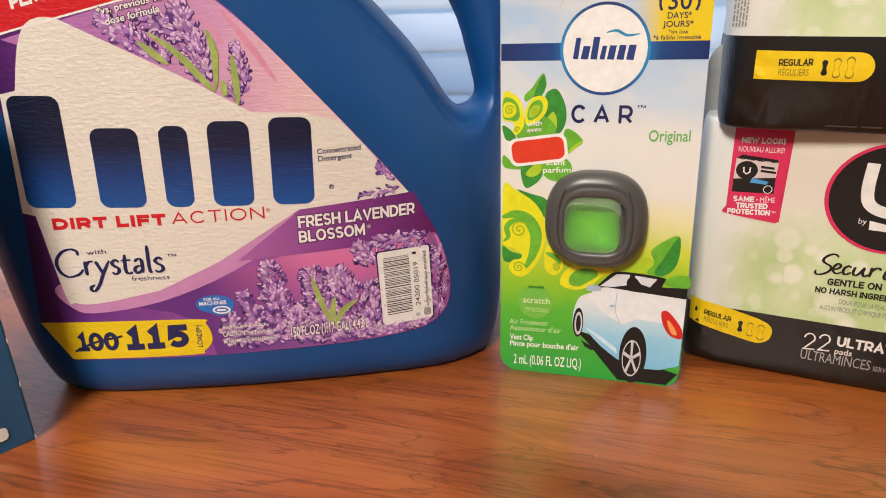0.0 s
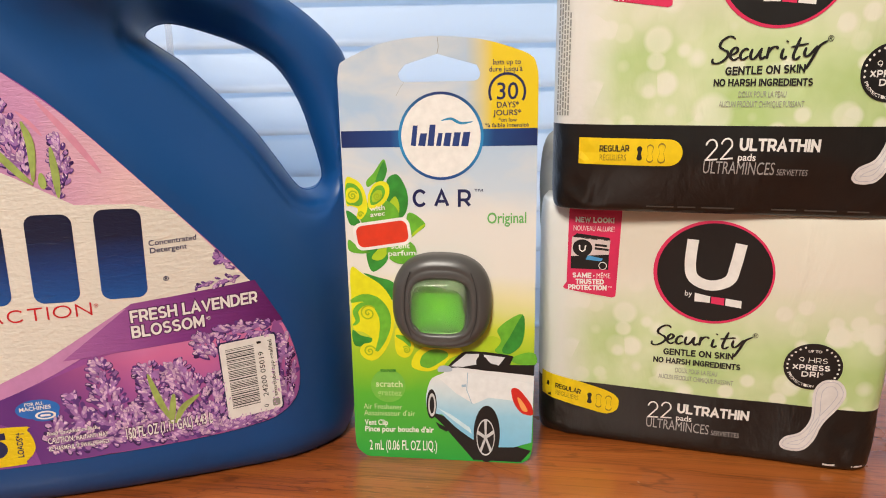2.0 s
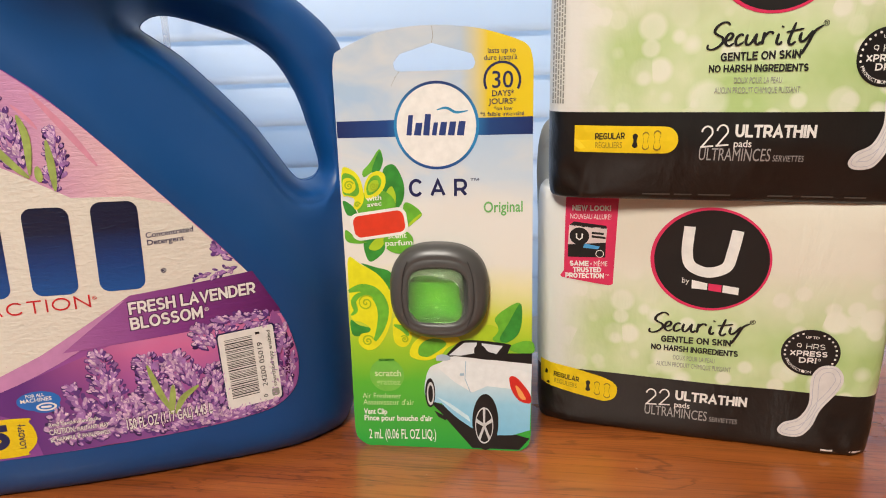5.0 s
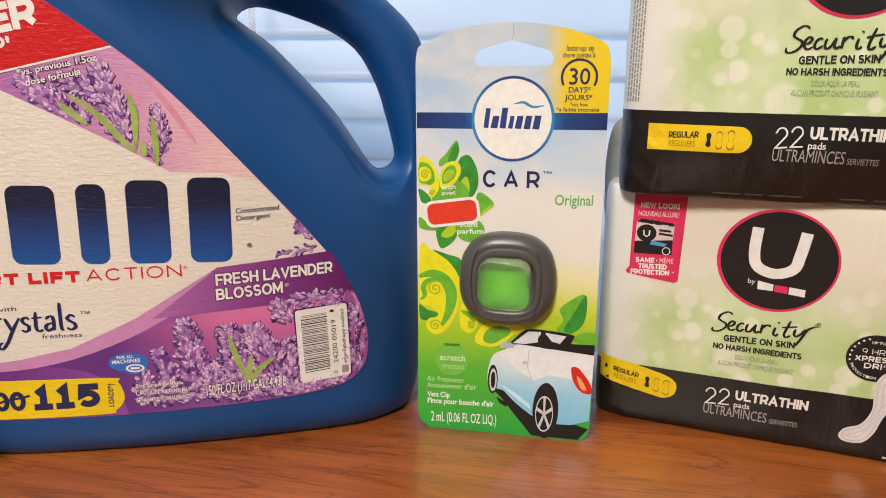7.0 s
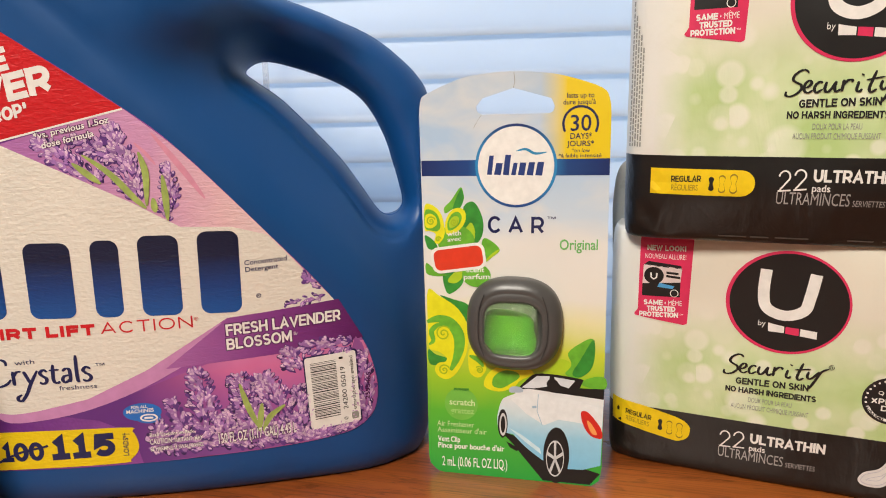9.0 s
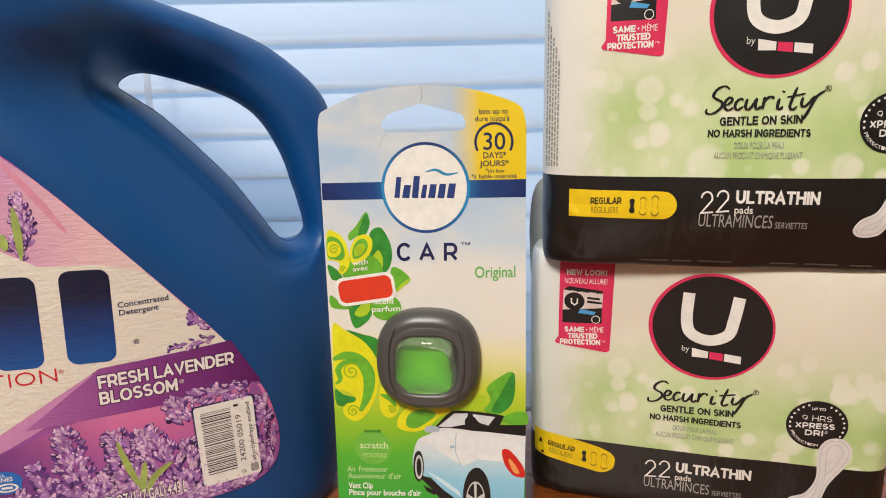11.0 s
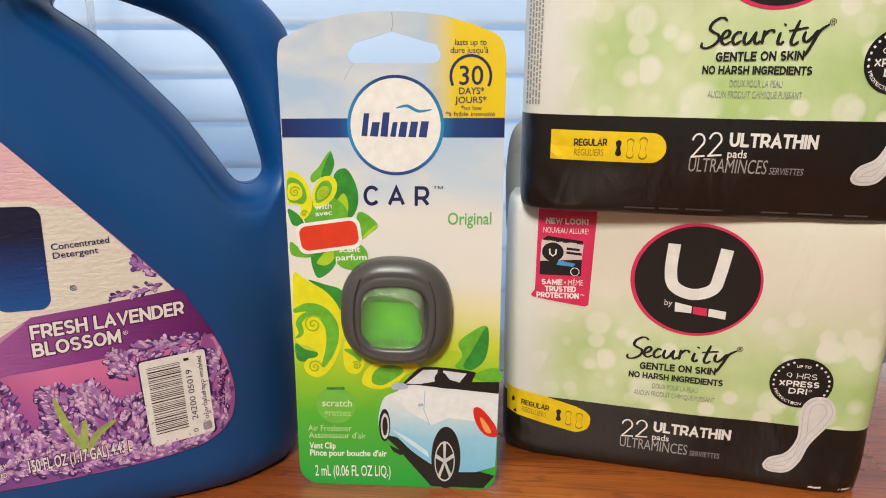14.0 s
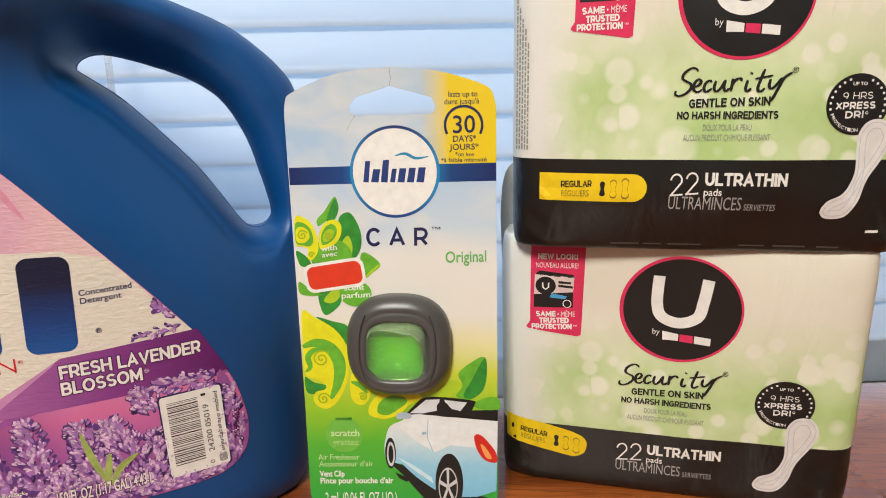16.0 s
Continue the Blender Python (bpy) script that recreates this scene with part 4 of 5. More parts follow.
def card():
    t = thing("air_freshener_pack", pose(0.083, 0.3533, 0, 0, 0, -15.9), "upright printed card holding a grey vent clip air freshener", "air freshener")
    s = card_surf
    outline = spline(mm((-52.2, 12), (-51, 5), (-45.5, 0.4), (-40, 0.1)), 3, False) + mm((0, 0.1), (38, 0.1)) + spline(mm((41, 0.6), (45, 4), (46.3, 12)), 3, False) + mm((45.7, 85), (44.7, 168)) + spline(
        mm((44.4, 205), (43.6, 212), (39.5, 218.4), (21.4, 224.4), (8, 226.5), (-5.8, 227.2), (-20, 226.4), (-35.8, 223.4), (-53, 216), (-56.2, 212.5), (-57, 205)), 4, False) + mm((-55.2, 141), (-53, 60))
    slot = spline(mm((-25.8, 209.4), (-25, 206.2), (-22.5, 205)), 3, False) + spline(mm((12.5, 205.6), (14.8, 206.8), (15.4, 209.8), (13.6, 213.4)), 3, False) + mm((-6.2, 218.7), (-22.5, 213.5))
    # card stock: front and back joined round the outline and the slot
    bm = bmesh.new()
    co, faces = fill([outline, slot], 0.012)
    f0 = [bm.verts.new(s(p.x, p.y)) for p in co]
    b0 = [bm.verts.new(s(p.x, p.y, -0.0007)) for p in co]
    for f in faces:
        bm.faces.new([f0[i] for i in f])
        bm.faces.new([b0[i] for i in reversed(f)])
    for e in [e for e in bm.edges if len(e.link_faces) == 1 and e.verts[0] in f0]:
        i, j = f0.index(e.verts[0]), f0.index(e.verts[1])
        bm.faces.new((f0[i], f0[j], b0[j], b0[i]))
    bmesh.ops.recalc_face_normals(bm, faces=bm.faces)
    n = Nodes("card_print")
    v, u = n.axis(2), n.axis(0)
    puff = n.noise(22, 4, 0.55, n.coords((1, 1, 1.4)), 0.6)
    vv = n.math("ADD", v, n.math("MULTIPLY", n.math("SUBTRACT", puff, 0.5), 0.012))
    base = n.ramp(n.span(vv, 0.0, 0.227), [(0.0, (0.02, 0.36, 0.045)), (0.17, (0.10, 0.45, 0.03)), (0.27, (0.34, 0.57, 0.02)), (0.34, (0.60, 0.66, 0.05)), (0.42, (0.80, 0.74, 0.42)), (0.47, (0.80, 0.76, 0.68)), (0.60, (0.78, 0.76, 0.72)), (0.66, (0.58, 0.67, 0.76)), (0.82, (0.40, 0.56, 0.76)), (1.0, (0.46, 0.55, 0.65))])
    lit = n.ramp(n.noise(19, 4, 0.5, n.coords((1, 1, 1.5)), 0.8), [(0.42, 0.0), (0.62, 1.0)])
    high = n.span(v, 0.10, 0.14)
    c = n.mix(n.math("MULTIPLY", n.math("MULTIPLY", lit, high), 0.6), base, (0.78, 0.74, 0.68))
    yell = n.math("MULTIPLY", n.span(u, 0.008, 0.022), n.math("GREATER_THAN", v, 0.1786))
    c = n.mix(yell, c, (0.80, 0.58, 0.01))
    n.end(c, n.ramp(n.noise(50, 3), [(0.3, 0.36), (0.7, 0.46)]), Coat_Weight=0.1, Coat_Roughness=0.25)
    stock = part("card", bm, n.m, t, "glossy printed card with a hanging slot")

    def draw(name, sets, material, off=0.0003, step=0.0):
        return part(name, shapes(sets, s, off, step), material, stock)

    def write(rows, material, off=0.0006, bold=0.02, slant=0.0):
        words("lettering", rows, s, off, material, stock, bold, slant)

    draw("crease", [[stroke(mm((-6.0, 226.8), (-5.4, 222), (-6.2, 218.7)), 0.0003)]], GREYINK)
    draw("crease", [[stroke(mm((-22.8, 205), (-25, 202), (-27, 198)), 0.00015)]], GREYINK)
    band = fade("band_ink", 0, [(0.0, (0.006, 0.02, 0.12)), (0.25, (0.008, 0.05, 0.22)), (0.36, (0.02, 0.20, 0.48)), (0.66, (0.02, 0.22, 0.5)), (0.78, (0.008, 0.05, 0.2)), (1.0, (0.006, 0.02, 0.12))], -0.055, 0.045)
    draw("blue_band", [[mm((-55.7, 172.0), (44.6, 173.9), (44.5, 182.6), (-55.9, 180.4))]], band, 0.0003)
    ring = fade("ring_ink", 2, [(0.0, (0.01, 0.05, 0.25)), (0.3, (0.02, 0.25, 0.55)), (0.7, (0.02, 0.22, 0.5)), (1.0, (0.01, 0.03, 0.16))], 0.156, 0.2)
    draw("ring", [[ellipse(-0.0042, 0.1782, 0.0218, 0.0222, 72)]], ring, 0.0005)
    draw("disc", [[ellipse(-0.0042, 0.1782, 0.0203, 0.0208, 72)]], WHITE, 0.0007)
    # maker's mark: a slanted bar and a swoosh
    for x0, x1, z1 in ((-19.6, -16.6, 183.5), (-15.8, -11.8, 179.6), (-11.0, -7.4, 184.0), (-6.6, -3.8, 179.8), (-3.0, 0.8, 180.0), (1.6, 5.4, 180.2), (6.2, 10.2, 180.4)):
        draw("maker_mark", [[mm((x0, 173.4), (x1 - 0.4, 173.2), (x1 + 0.6, z1), (x0 + 1.2, z1))]], ink("mark_blue_ink", (0.015, 0.04, 0.19)), 0.0009)
    draw("swoosh", [[stroke(spline(mm((-4, 186), (1, 187), (6, 184.8), (12, 185.6)), 6, False), 0.0014, True)]], ink("mark_teal_ink", (0.02, 0.25, 0.48)), 0.0009)
    caps("lettering", [("C", (-0.0187, 0.1417), (-0.0118, 0.1418), 0.0093), ("A", (-0.0075, 0.1419), (0.0001, 0.1421), 0.0090), ("R", (0.0048, 0.1422), (0.0113, 0.1423), 0.0090)], s, 0.0006, NAVY, stock, 0.17)
    write([("™", (0.0130, 0.1493), (0.0175, 0.1493), 0.0022)], NAVY, bold=0.0)
    write([("Original", (0.0200, 0.1338), (0.0400, 0.1345), 0.0056)], ink("soft_green_ink", (0.16, 0.46, 0.12)), bold=0.015)
    write([("lasts up to", (0.0218, 0.2134), (0.0355, 0.2136), 0.0026), ("dure jusqu'à", (0.0199, 0.2100), (0.0364, 0.2103), 0.0026), ("*on low", (0.0250, 0.1856), (0.0342, 0.1857), 0.0020), ("*à faible intensité", (0.0182, 0.1828), (0.0401, 0.1832), 0.0020)], NAVY, bold=0.005)
    write([("30", (0.0240, 0.1966), (0.0345, 0.1968), 0.0082)], NAVY, bold=0.006)
    write([("DAYS*", (0.0240, 0.1925), (0.0350, 0.1927), 0.0029), ("JOURS*", (0.0222, 0.1886), (0.0362, 0.1889), 0.0028)], NAVY, bold=0.01)
    draw("dial_arc", [[ellipse(0.0290, 0.2003, 0.0094, None, 40, -28, 208) + ellipse(0.0290, 0.2003, 0.0082, None, 40, -28, 208)[::-1]]], NAVY, 0.0005)

    # leaf spray beside the scent mark
    deep = ink("leaf_ink", (0.035, 0.26, 0.03), vary=0.2)
    mid = ink("mid_leaf_ink", (0.14, 0.44, 0.03), vary=0.15)
    lime = ink("bright_lime_ink", (0.78, 0.74, 0.012))
    coil = ink("coil_ink", (0.36, 0.50, 0.01))

    def curl(cx, cz, r, turns, flip=1, start=0.0):
        k = int(26 * turns)
        return stroke([Vector((cx + flip * r * (1 - i / k) * math.cos(start + 2 * math.pi * turns * i / k), cz + r * (1 - i / k) * math.sin(start + 2 * math.pi * turns * i / k))) / 1000 for i in range(k)], 0.0008)

    draw("leaf_print", [[spline(mm((-42.4, 151.8), (-43.1, 155.0), (-39.3, 159.1), (-34.2, 166.3), (-32.4, 162.8), (-32.3, 159.6), (-34.3, 155.1), (-38.2, 154.4)), 4)]], mid, 0.00040)
    draw("leaf_print", [[spline(mm((-38.2, 154.4), (-37.0, 158.9), (-34.0, 165.3), (-32.3, 161.6), (-32.9, 157.7), (-34.8, 154.6)), 4)]], deep, 0.00060)
    draw("leaf_print", [[spline(mm((-32.3, 155.7), (-27.1, 158.6), (-23.2, 153.4), (-21.3, 146.6), (-22.1, 139.8), (-25.3, 135.5), (-30.1, 136.4), (-32.6, 144.8)), 4)]], deep, 0.00040)
    draw("leaf_print", [[spline(mm((-30.1, 136.4), (-31.7, 142.2), (-28.2, 147.2), (-26.0, 143.0), (-26.3, 137.7), (-28.2, 135.7)), 4)]], LIME, 0.00060)
    draw("leaf_print", [[spline(mm((-21.6, 138.2), (-17.1, 137.5), (-12.2, 132.6), (-15.9, 128.7), (-20.5, 125.3), (-22.4, 129.2)), 4)]], mid, 0.00040)
    draw("leaf_print", [[spline(mm((-20.5, 125.3), (-18.1, 128.7), (-13.9, 132.3), (-12.2, 132.6), (-15.9, 128.7)), 4)]], LIME, 0.00060)
    draw("leaf_print", [[spline(mm((-43.4, 118.1), (-37.1, 120.1), (-32.0, 118.3), (-33.3, 111.8), (-40.2, 106.6), (-43.1, 111.3)), 4)]], deep, 0.00040)
    draw("leaf_print", [[spline(mm((-41.1, 114.3), (-36.4, 119.8), (-31.7, 120.2), (-33.9, 114.9), (-37.7, 112.8)), 4)]], LIME, 0.00060)
    draw("leaf_print", [[spline(mm((-54.0, 139.4), (-49.1, 136.6), (-46.7, 132.1), (-51.7, 131.6), (-53.6, 135.2)), 4)]], deep, 0.00040)
    draw("leaf_print", [[spline(mm((-53.3, 123.8), (-48.4, 120.4), (-41.5, 117.3), (-47.8, 116.4), (-53.2, 117.9)), 4)]], mid, 0.00040)
    draw("flourish", [[spline(mm((-54.0, 156.1), (-49.1, 155.8), (-45.0, 151.7), (-42.9, 144.0), (-43.3, 138.7), (-46.3, 134.8), (-48.6, 136.0), (-48.0, 140.3), (-51.6, 141.8), (-54.2, 142.8)), 4)]], lime, 0.00080)
    draw("flourish", [[spline(mm((-53.9, 153.0), (-49.6, 153.3), (-46.3, 150.0), (-45.2, 144.6), (-46.9, 141.9), (-50.2, 142.1), (-53.9, 143.6)), 4)]], mid, 0.00100)
    draw("flourish", [[spline(mm((-53.7, 150.1), (-50.7, 151.5), (-47.7, 149.5), (-47.2, 145.8), (-50.2, 143.4), (-53.7, 144.4)), 4)]], lime, 0.00120)
    draw("flourish", [[spline(mm((-41.9, 140.5), (-42.5, 147.0), (-39.5, 153.1), (-34.9, 155.1), (-31.5, 153.1), (-31.3, 148.0), (-34.3, 143.2), (-38.5, 140.5)), 4)]], lime, 0.00080)
    draw("flourish", [[spline(mm((-40.8, 142.6), (-41.2, 147.0), (-38.7, 151.7), (-35.1, 152.8), (-33.3, 150.0), (-34.5, 146.1), (-37.8, 143.2)), 4)]], mid, 0.00100)
    draw("flourish", [[spline(mm((-40.0, 144.2), (-40.2, 147.5), (-37.8, 150.2), (-35.2, 150.0), (-35.0, 147.1), (-37.4, 144.5)), 4)]], LIME, 0.00120)
    draw("curl_print", [[curl(-50.6, 147.3, 2.6, 1.8, 1, 0.4)]], coil, 0.0016)
    draw("curl_print", [[curl(-37.6, 147.1, 2.2, 1.8, -1, 2.6)]], coil, 0.0016)
    draw("curl_print", [[curl(-46.5, 137.4, 1.6, 1.3, 1, 0.2)]], coil, 0.0016)
    # scent mark: red bar with a white border, plain
    rot = Matrix.Rotation(radians(9), 2)

    def tilt(loop, c):
        return [c + rot @ p for p in loop]

    gc = Vector((-0.0350, 0.1270))
    draw("scent_mark", [[tilt(roundrect(-0.0154, -0.0072, 0.0152, 0.0076, 0.0045), gc)]], WHITE, 0.00172)
    draw("scent_mark_fill", [[tilt(roundrect(-0.0138, -0.0056, 0.0136, 0.0060, 0.0035), gc)]], ink("tomato_ink", (0.72, 0.045, 0.015)), 0.00180)
    draw("leaf_print", [[ellipse(-0.0365, 0.1365, 0.0105, 0.0090)]], mid, 0.0007)
    draw("scent_tag", [[ellipse(-0.0250, 0.1180, 0.0080, 0.0066)]], mid, 0.00165)
    write([("with", (-0.0415, 0.1392), (-0.0335, 0.1402), 0.0026), ("avec", (-0.0412, 0.1362), (-0.0335, 0.1372), 0.0024), ("scent", (-0.0305, 0.1195), (-0.0205, 0.1200), 0.0028), ("parfum", (-0.0320, 0.1155), (-0.0175, 0.1163), 0.0028)], WHITE, 0.0019, 0.015)
    # yellow flourishes and leaves behind the clip
    draw("leaf_print", [[spline(mm((-45.6, 105.6), (-37.5, 103.6), (-29.4, 100.8), (-28.7, 91.3), (-31.5, 92.4), (-36.9, 99.8)), 4)]], deep, 0.00040)
    draw("leaf_print", [[spline(mm((-52.4, 73.8), (-47.9, 71.0), (-41.8, 69.5), (-40.5, 66.9), (-47.5, 64.6), (-51.8, 65.9)), 4)]], deep, 0.00040)
    draw("flourish", [[spline(mm((-52.5, 108.5), (-45.9, 105.3), (-36.9, 100.0), (-31.2, 92.7), (-29.1, 84.3), (-30.0, 74.4), (-33.2, 65.4), (-37.4, 59.2), (-42.2, 56.7), (-46.8, 58.6), (-48.5, 62.4), (-46.6, 66.0), (-42.4, 67.2), (-41.8, 69.8), (-46.4, 72.8), (-52.0, 75.2), (-52.6, 89.4)), 4)]], lime, 0.00080)
    draw("scroll_print", [[stroke(spline(mm((-52.9, 89.9), (-46.6, 92.0), (-39.9, 90.2), (-35.2, 84.2), (-34.3, 77.1), (-36.1, 69.2), (-39.3, 62.3)), 6, False), 0.0066, True)]], mid, 0.00100)
    draw("scroll_print", [[stroke(spline(mm((-52.0, 76.6), (-49.4, 79.3), (-50.4, 84.5), (-46.7, 88.4), (-41.3, 88.8)), 6, False), 0.0030, True)]], mid, 0.00120)
    draw("curl_print", [[curl(-43.5, 83.7, 4.6, 2.0, 1, 0.6)]], coil, 0.0016)
    draw("curl_print", [[curl(-43.1, 62.2, 3.3, 1.8, 1, 0.4)]], coil, 0.0016)
    draw("flourish", [[spline(mm((-28.6, 75.6), (-22.9, 72.0), (-18.8, 66.4), (-20.9, 60.5), (-25.0, 59.2), (-28.8, 63.2)), 4)]], lime, 0.00080)
    draw("scroll_print", [[stroke(spline(mm((-28.6, 71.6), (-23.4, 69.5), (-20.6, 65.5)), 6, False), 0.0030, True)]], mid, 0.00100)
    draw("curl_print", [[curl(-22.8, 63.7, 2.2, 1.8, -1, 0.6)]], coil, 0.0016)
    draw("flourish", [[spline(mm((-19.9, 54.1), (-18.4, 61.2), (-12.1, 66.3), (-3.6, 67.7), (4.8, 66.2), (7.5, 63.1), (0.7, 59.4), (-3.7, 54.6), (-11.9, 51.7)), 4)]], lime, 0.00080)
    draw("flourish", [[spline(mm((-15.3, 55.2), (-14.3, 60.7), (-8.8, 64.3), (-2.3, 63.9), (-0.1, 61.1), (-5.0, 56.9), (-10.5, 53.8)), 4)]], mid, 0.00100)
    draw("leaf_print", [[spline(mm((14.9, 65.0), (21.8, 72.9), (28.0, 70.8), (25.1, 65.9), (19.5, 63.1)), 4)]], LIME, 0.00120)
    draw("leaf_print", [[spline(mm((24.9, 64.7), (28.0, 70.8), (26.1, 76.7), (32.7, 82.8), (39.3, 85.5), (40.6, 76.8), (38.6, 68.3), (32.0, 62.9)), 4)]], mid, 0.00080)
    draw("leaf_print", [[spline(mm((28.7, 65.1), (32.8, 73.2), (39.3, 85.2), (40.4, 77.7), (38.6, 68.3), (33.0, 63.5)), 4)]], deep, 0.00100)
    draw("leaf_print", [[spline(mm((33.1, 60.3), (41.1, 64.3), (46.6, 63.6), (46.7, 57.8), (38.6, 57.6)), 4)]], mid, 0.00085)
    # scratch patch and small print
    draw("scratch_patch", [[ellipse(-0.0332, 0.0425, 0.0096)]], ink("patch_ink", (0.17, 0.49, 0.06)), 0.0005)
    write([("scratch", (-0.0400, 0.0418), (-0.0252, 0.0421), 0.0036)], ink("pale_green_ink", (0.62, 0.76, 0.40)), 0.0008, 0.02)
    write([("grattez", (-0.0392, 0.0368), (-0.0256, 0.0371), 0.0034)], ink("mild_green_ink", (0.36, 0.62, 0.18)), 0.0008, 0.02)
    write([("Air Freshener", (-0.0472, 0.0284), (-0.0256, 0.0290), 0.0032), ("Assainisseur d'air", (-0.0470, 0.0246), (-0.0183, 0.0254), 0.0032)], ink("pale_green_ink", (0.62, 0.76, 0.40)), 0.0008, 0.0)
    write([("Vent Clip", (-0.0468, 0.0190), (-0.0336, 0.0194), 0.0032), ("Pince pour bouche d'air", (-0.0466, 0.0151), (-0.0080, 0.0162), 0.0032)], WHITE, 0.0008, 0.025)
    write([("2 mL (0.06 FL OZ LIQ.)", (-0.0442, 0.0042), (-0.0062, 0.0055), 0.0058)], WHITE, 0.0008, 0.01)
    draw("stamp", [[mm((-37.5, 50.4), (-28.8, 50.7), (-28.8, 52.2), (-37.5, 51.9))]], ink("stamp_ink", (0.05, 0.30, 0.03)), 0.0005)

    # printed open car, drawn in flat fields
    shade = spline(mm((-11, 29), (-6, 24), (-2, 20), (2, 15), (14, 1.0)), 4, False) + mm((40, 1.0)) + mm((45.5, 8), (30, 12), (10, 22))
    draw("car_shadow", [[shade]], BLACK, 0.00093)
    draw("car_shadow", [[mm((-7, 22.5), (-2, 20), (1.5, 19.5), (-1, 17), (-5, 19))]], BLACK, 0.00097)
    skin = fade("car_paint_ink", 2, [(0.0, (0.22, 0.55, 0.78)), (0.35, (0.32, 0.62, 0.80)), (0.6, (0.62, 0.75, 0.80)), (0.8, (0.78, 0.80, 0.80)), (1.0, (0.80, 0.80, 0.80))], 0.010, 0.058, wobble=0.006)
    body = spline(mm((-11.2, 43), (-12.3, 37), (-12, 31), (-10.6, 28)), 3, False) + spline(mm((-3, 27), (4, 20), (13, 13.5), (15, 13)), 3, False) + mm((28, 9.2), (36, 9.6), (45.6, 13), (45.9, 30), (46.1, 52), (20, 53.5), (6, 55), (0, 54)) + spline(mm((-3, 51), (-9, 48), (-11.2, 43)), 3, False)
    draw("car_body", [[body]], skin, 0.00118)
    draw("car_light_panel", [[mm((-5, 48), (6, 52.5), (30, 50), (45.8, 46.5), (45.8, 33), (34, 37), (22, 38), (14, 34), (4, 40))]], ink("car_white_ink", (0.78, 0.80, 0.80)), 0.00135)
    draw("car_cabin", [[spline(mm((-1.5, 53.8), (4, 60), (9, 63.8), (20, 64), (31.5, 62.8), (35, 62)), 3, False) + mm((33, 57.2), (46.2, 57.6), (46, 51.6), (20, 53.6), (5, 54.8))]], BLACK, 0.00152)
    draw("windscreen", [[mm((1.2, 55.2), (9.5, 62.6), (16.5, 62.9), (16.0, 57), (8, 55.2))], [mm((19, 62.6), (30.5, 61.4), (26, 55.2), (20.5, 55.3))]], ink("glass_print_ink", (0.68, 0.70, 0.72)), 0.00169)
    draw("headrest", [[spline(mm((15.8, 55), (15, 59), (17, 61.6), (20, 61), (22.5, 58), (27, 56.6), (27, 53.6), (18, 53.6)), 3)]], BLACK, 0.00178)
    draw("side_mirror", [[spline(mm((-5.6, 52), (-5.2, 54.8), (-1.6, 55.6), (1.6, 54.6), (1.8, 52.6), (-2, 52)), 3)]], ink("mirror_ink", (0.42, 0.50, 0.58)), 0.00169)
    draw("wheel_arch", [[ellipse(0.0212, 0.0168, 0.0072, 0.0166, 40)]], BLACK, 0.00152)
    rim = ink("rim_ink", (0.62, 0.62, 0.62))
    draw("wheel_print", [[ellipse(0.0206, 0.0148, 0.0050, 0.0108, 40), ellipse(0.0206, 0.0148, 0.0045, 0.0099, 40)]], rim, 0.00178)
    for a in (0.35, 1.6, 2.85, 4.1, 5.4):
        x, z = 20.6 + 4.6 * math.cos(a), 14.8 + 10.0 * math.sin(a)
        draw("spoke_print", [[mm((20.6 + 0.5 * math.sin(a), 14.8 - 0.9 * math.cos(a)), (x + 0.7 * math.sin(a), z - 1.1 * math.cos(a)), (x - 0.7 * math.sin(a), z + 1.1 * math.cos(a)), (20.6 - 0.5 * math.sin(a), 14.8 + 0.9 * math.cos(a)))]], rim, 0.00186)
    draw("wheel_arch", [[ellipse(-0.0092, 0.0330, 0.0028, 0.0086, 28)]], BLACK, 0.00152)
    draw("wheel_print", [[ellipse(-0.0090, 0.0325, 0.0021, 0.0068, 28), ellipse(-0.0090, 0.0325, 0.0013, 0.0050, 28)]], ink("rim_ink", (0.62, 0.62, 0.62)), 0.00178)
    draw("tail_light", [[spline(mm((34.6, 44), (38, 43.6), (43, 38), (45.6, 33.5), (45.6, 29), (40, 30), (36, 35), (34.2, 41)), 4)]], ink("tail_red_ink", (0.62, 0.02, 0.012)), 0.00169)
    draw("tail_light_glow", [[spline(mm((37.4, 38.6), (39.6, 37.6), (43.2, 31.4), (40, 31.8)), 4)]], ink("amber_ink", (0.85, 0.35, 0.10)), 0.00186)
    draw("body_line", [[stroke(mm((13, 34), (10, 42), (10.5, 52)), 0.0004)], [mm((7.2, 43.5), (9.6, 43.8), (9.6, 45.2), (7.2, 44.9))]], ink("car_line_ink", (0.35, 0.50, 0.62)), 0.00160)
    draw("sill_highlight", [[mm((-6, 31), (4, 23), (13, 16.5), (12, 20), (2, 27))]], ink("sill_ink", (0.62, 0.80, 0.88)), 0.00144)

    # the vent clip itself
    clipc, cz = -0.0033, 0.0925

    def squircle(rx, rz, k, p=3.2):
        out = []
        for i in range(k):
            a = 2 * math.pi * i / k
            c, d = math.cos(a), math.sin(a)
            out.append((clipc + rx * math.copysign(abs(c) ** (2 / p), c), cz + rz * math.copysign(abs(d) ** (2 / p), d)))
        return out

    k = 64
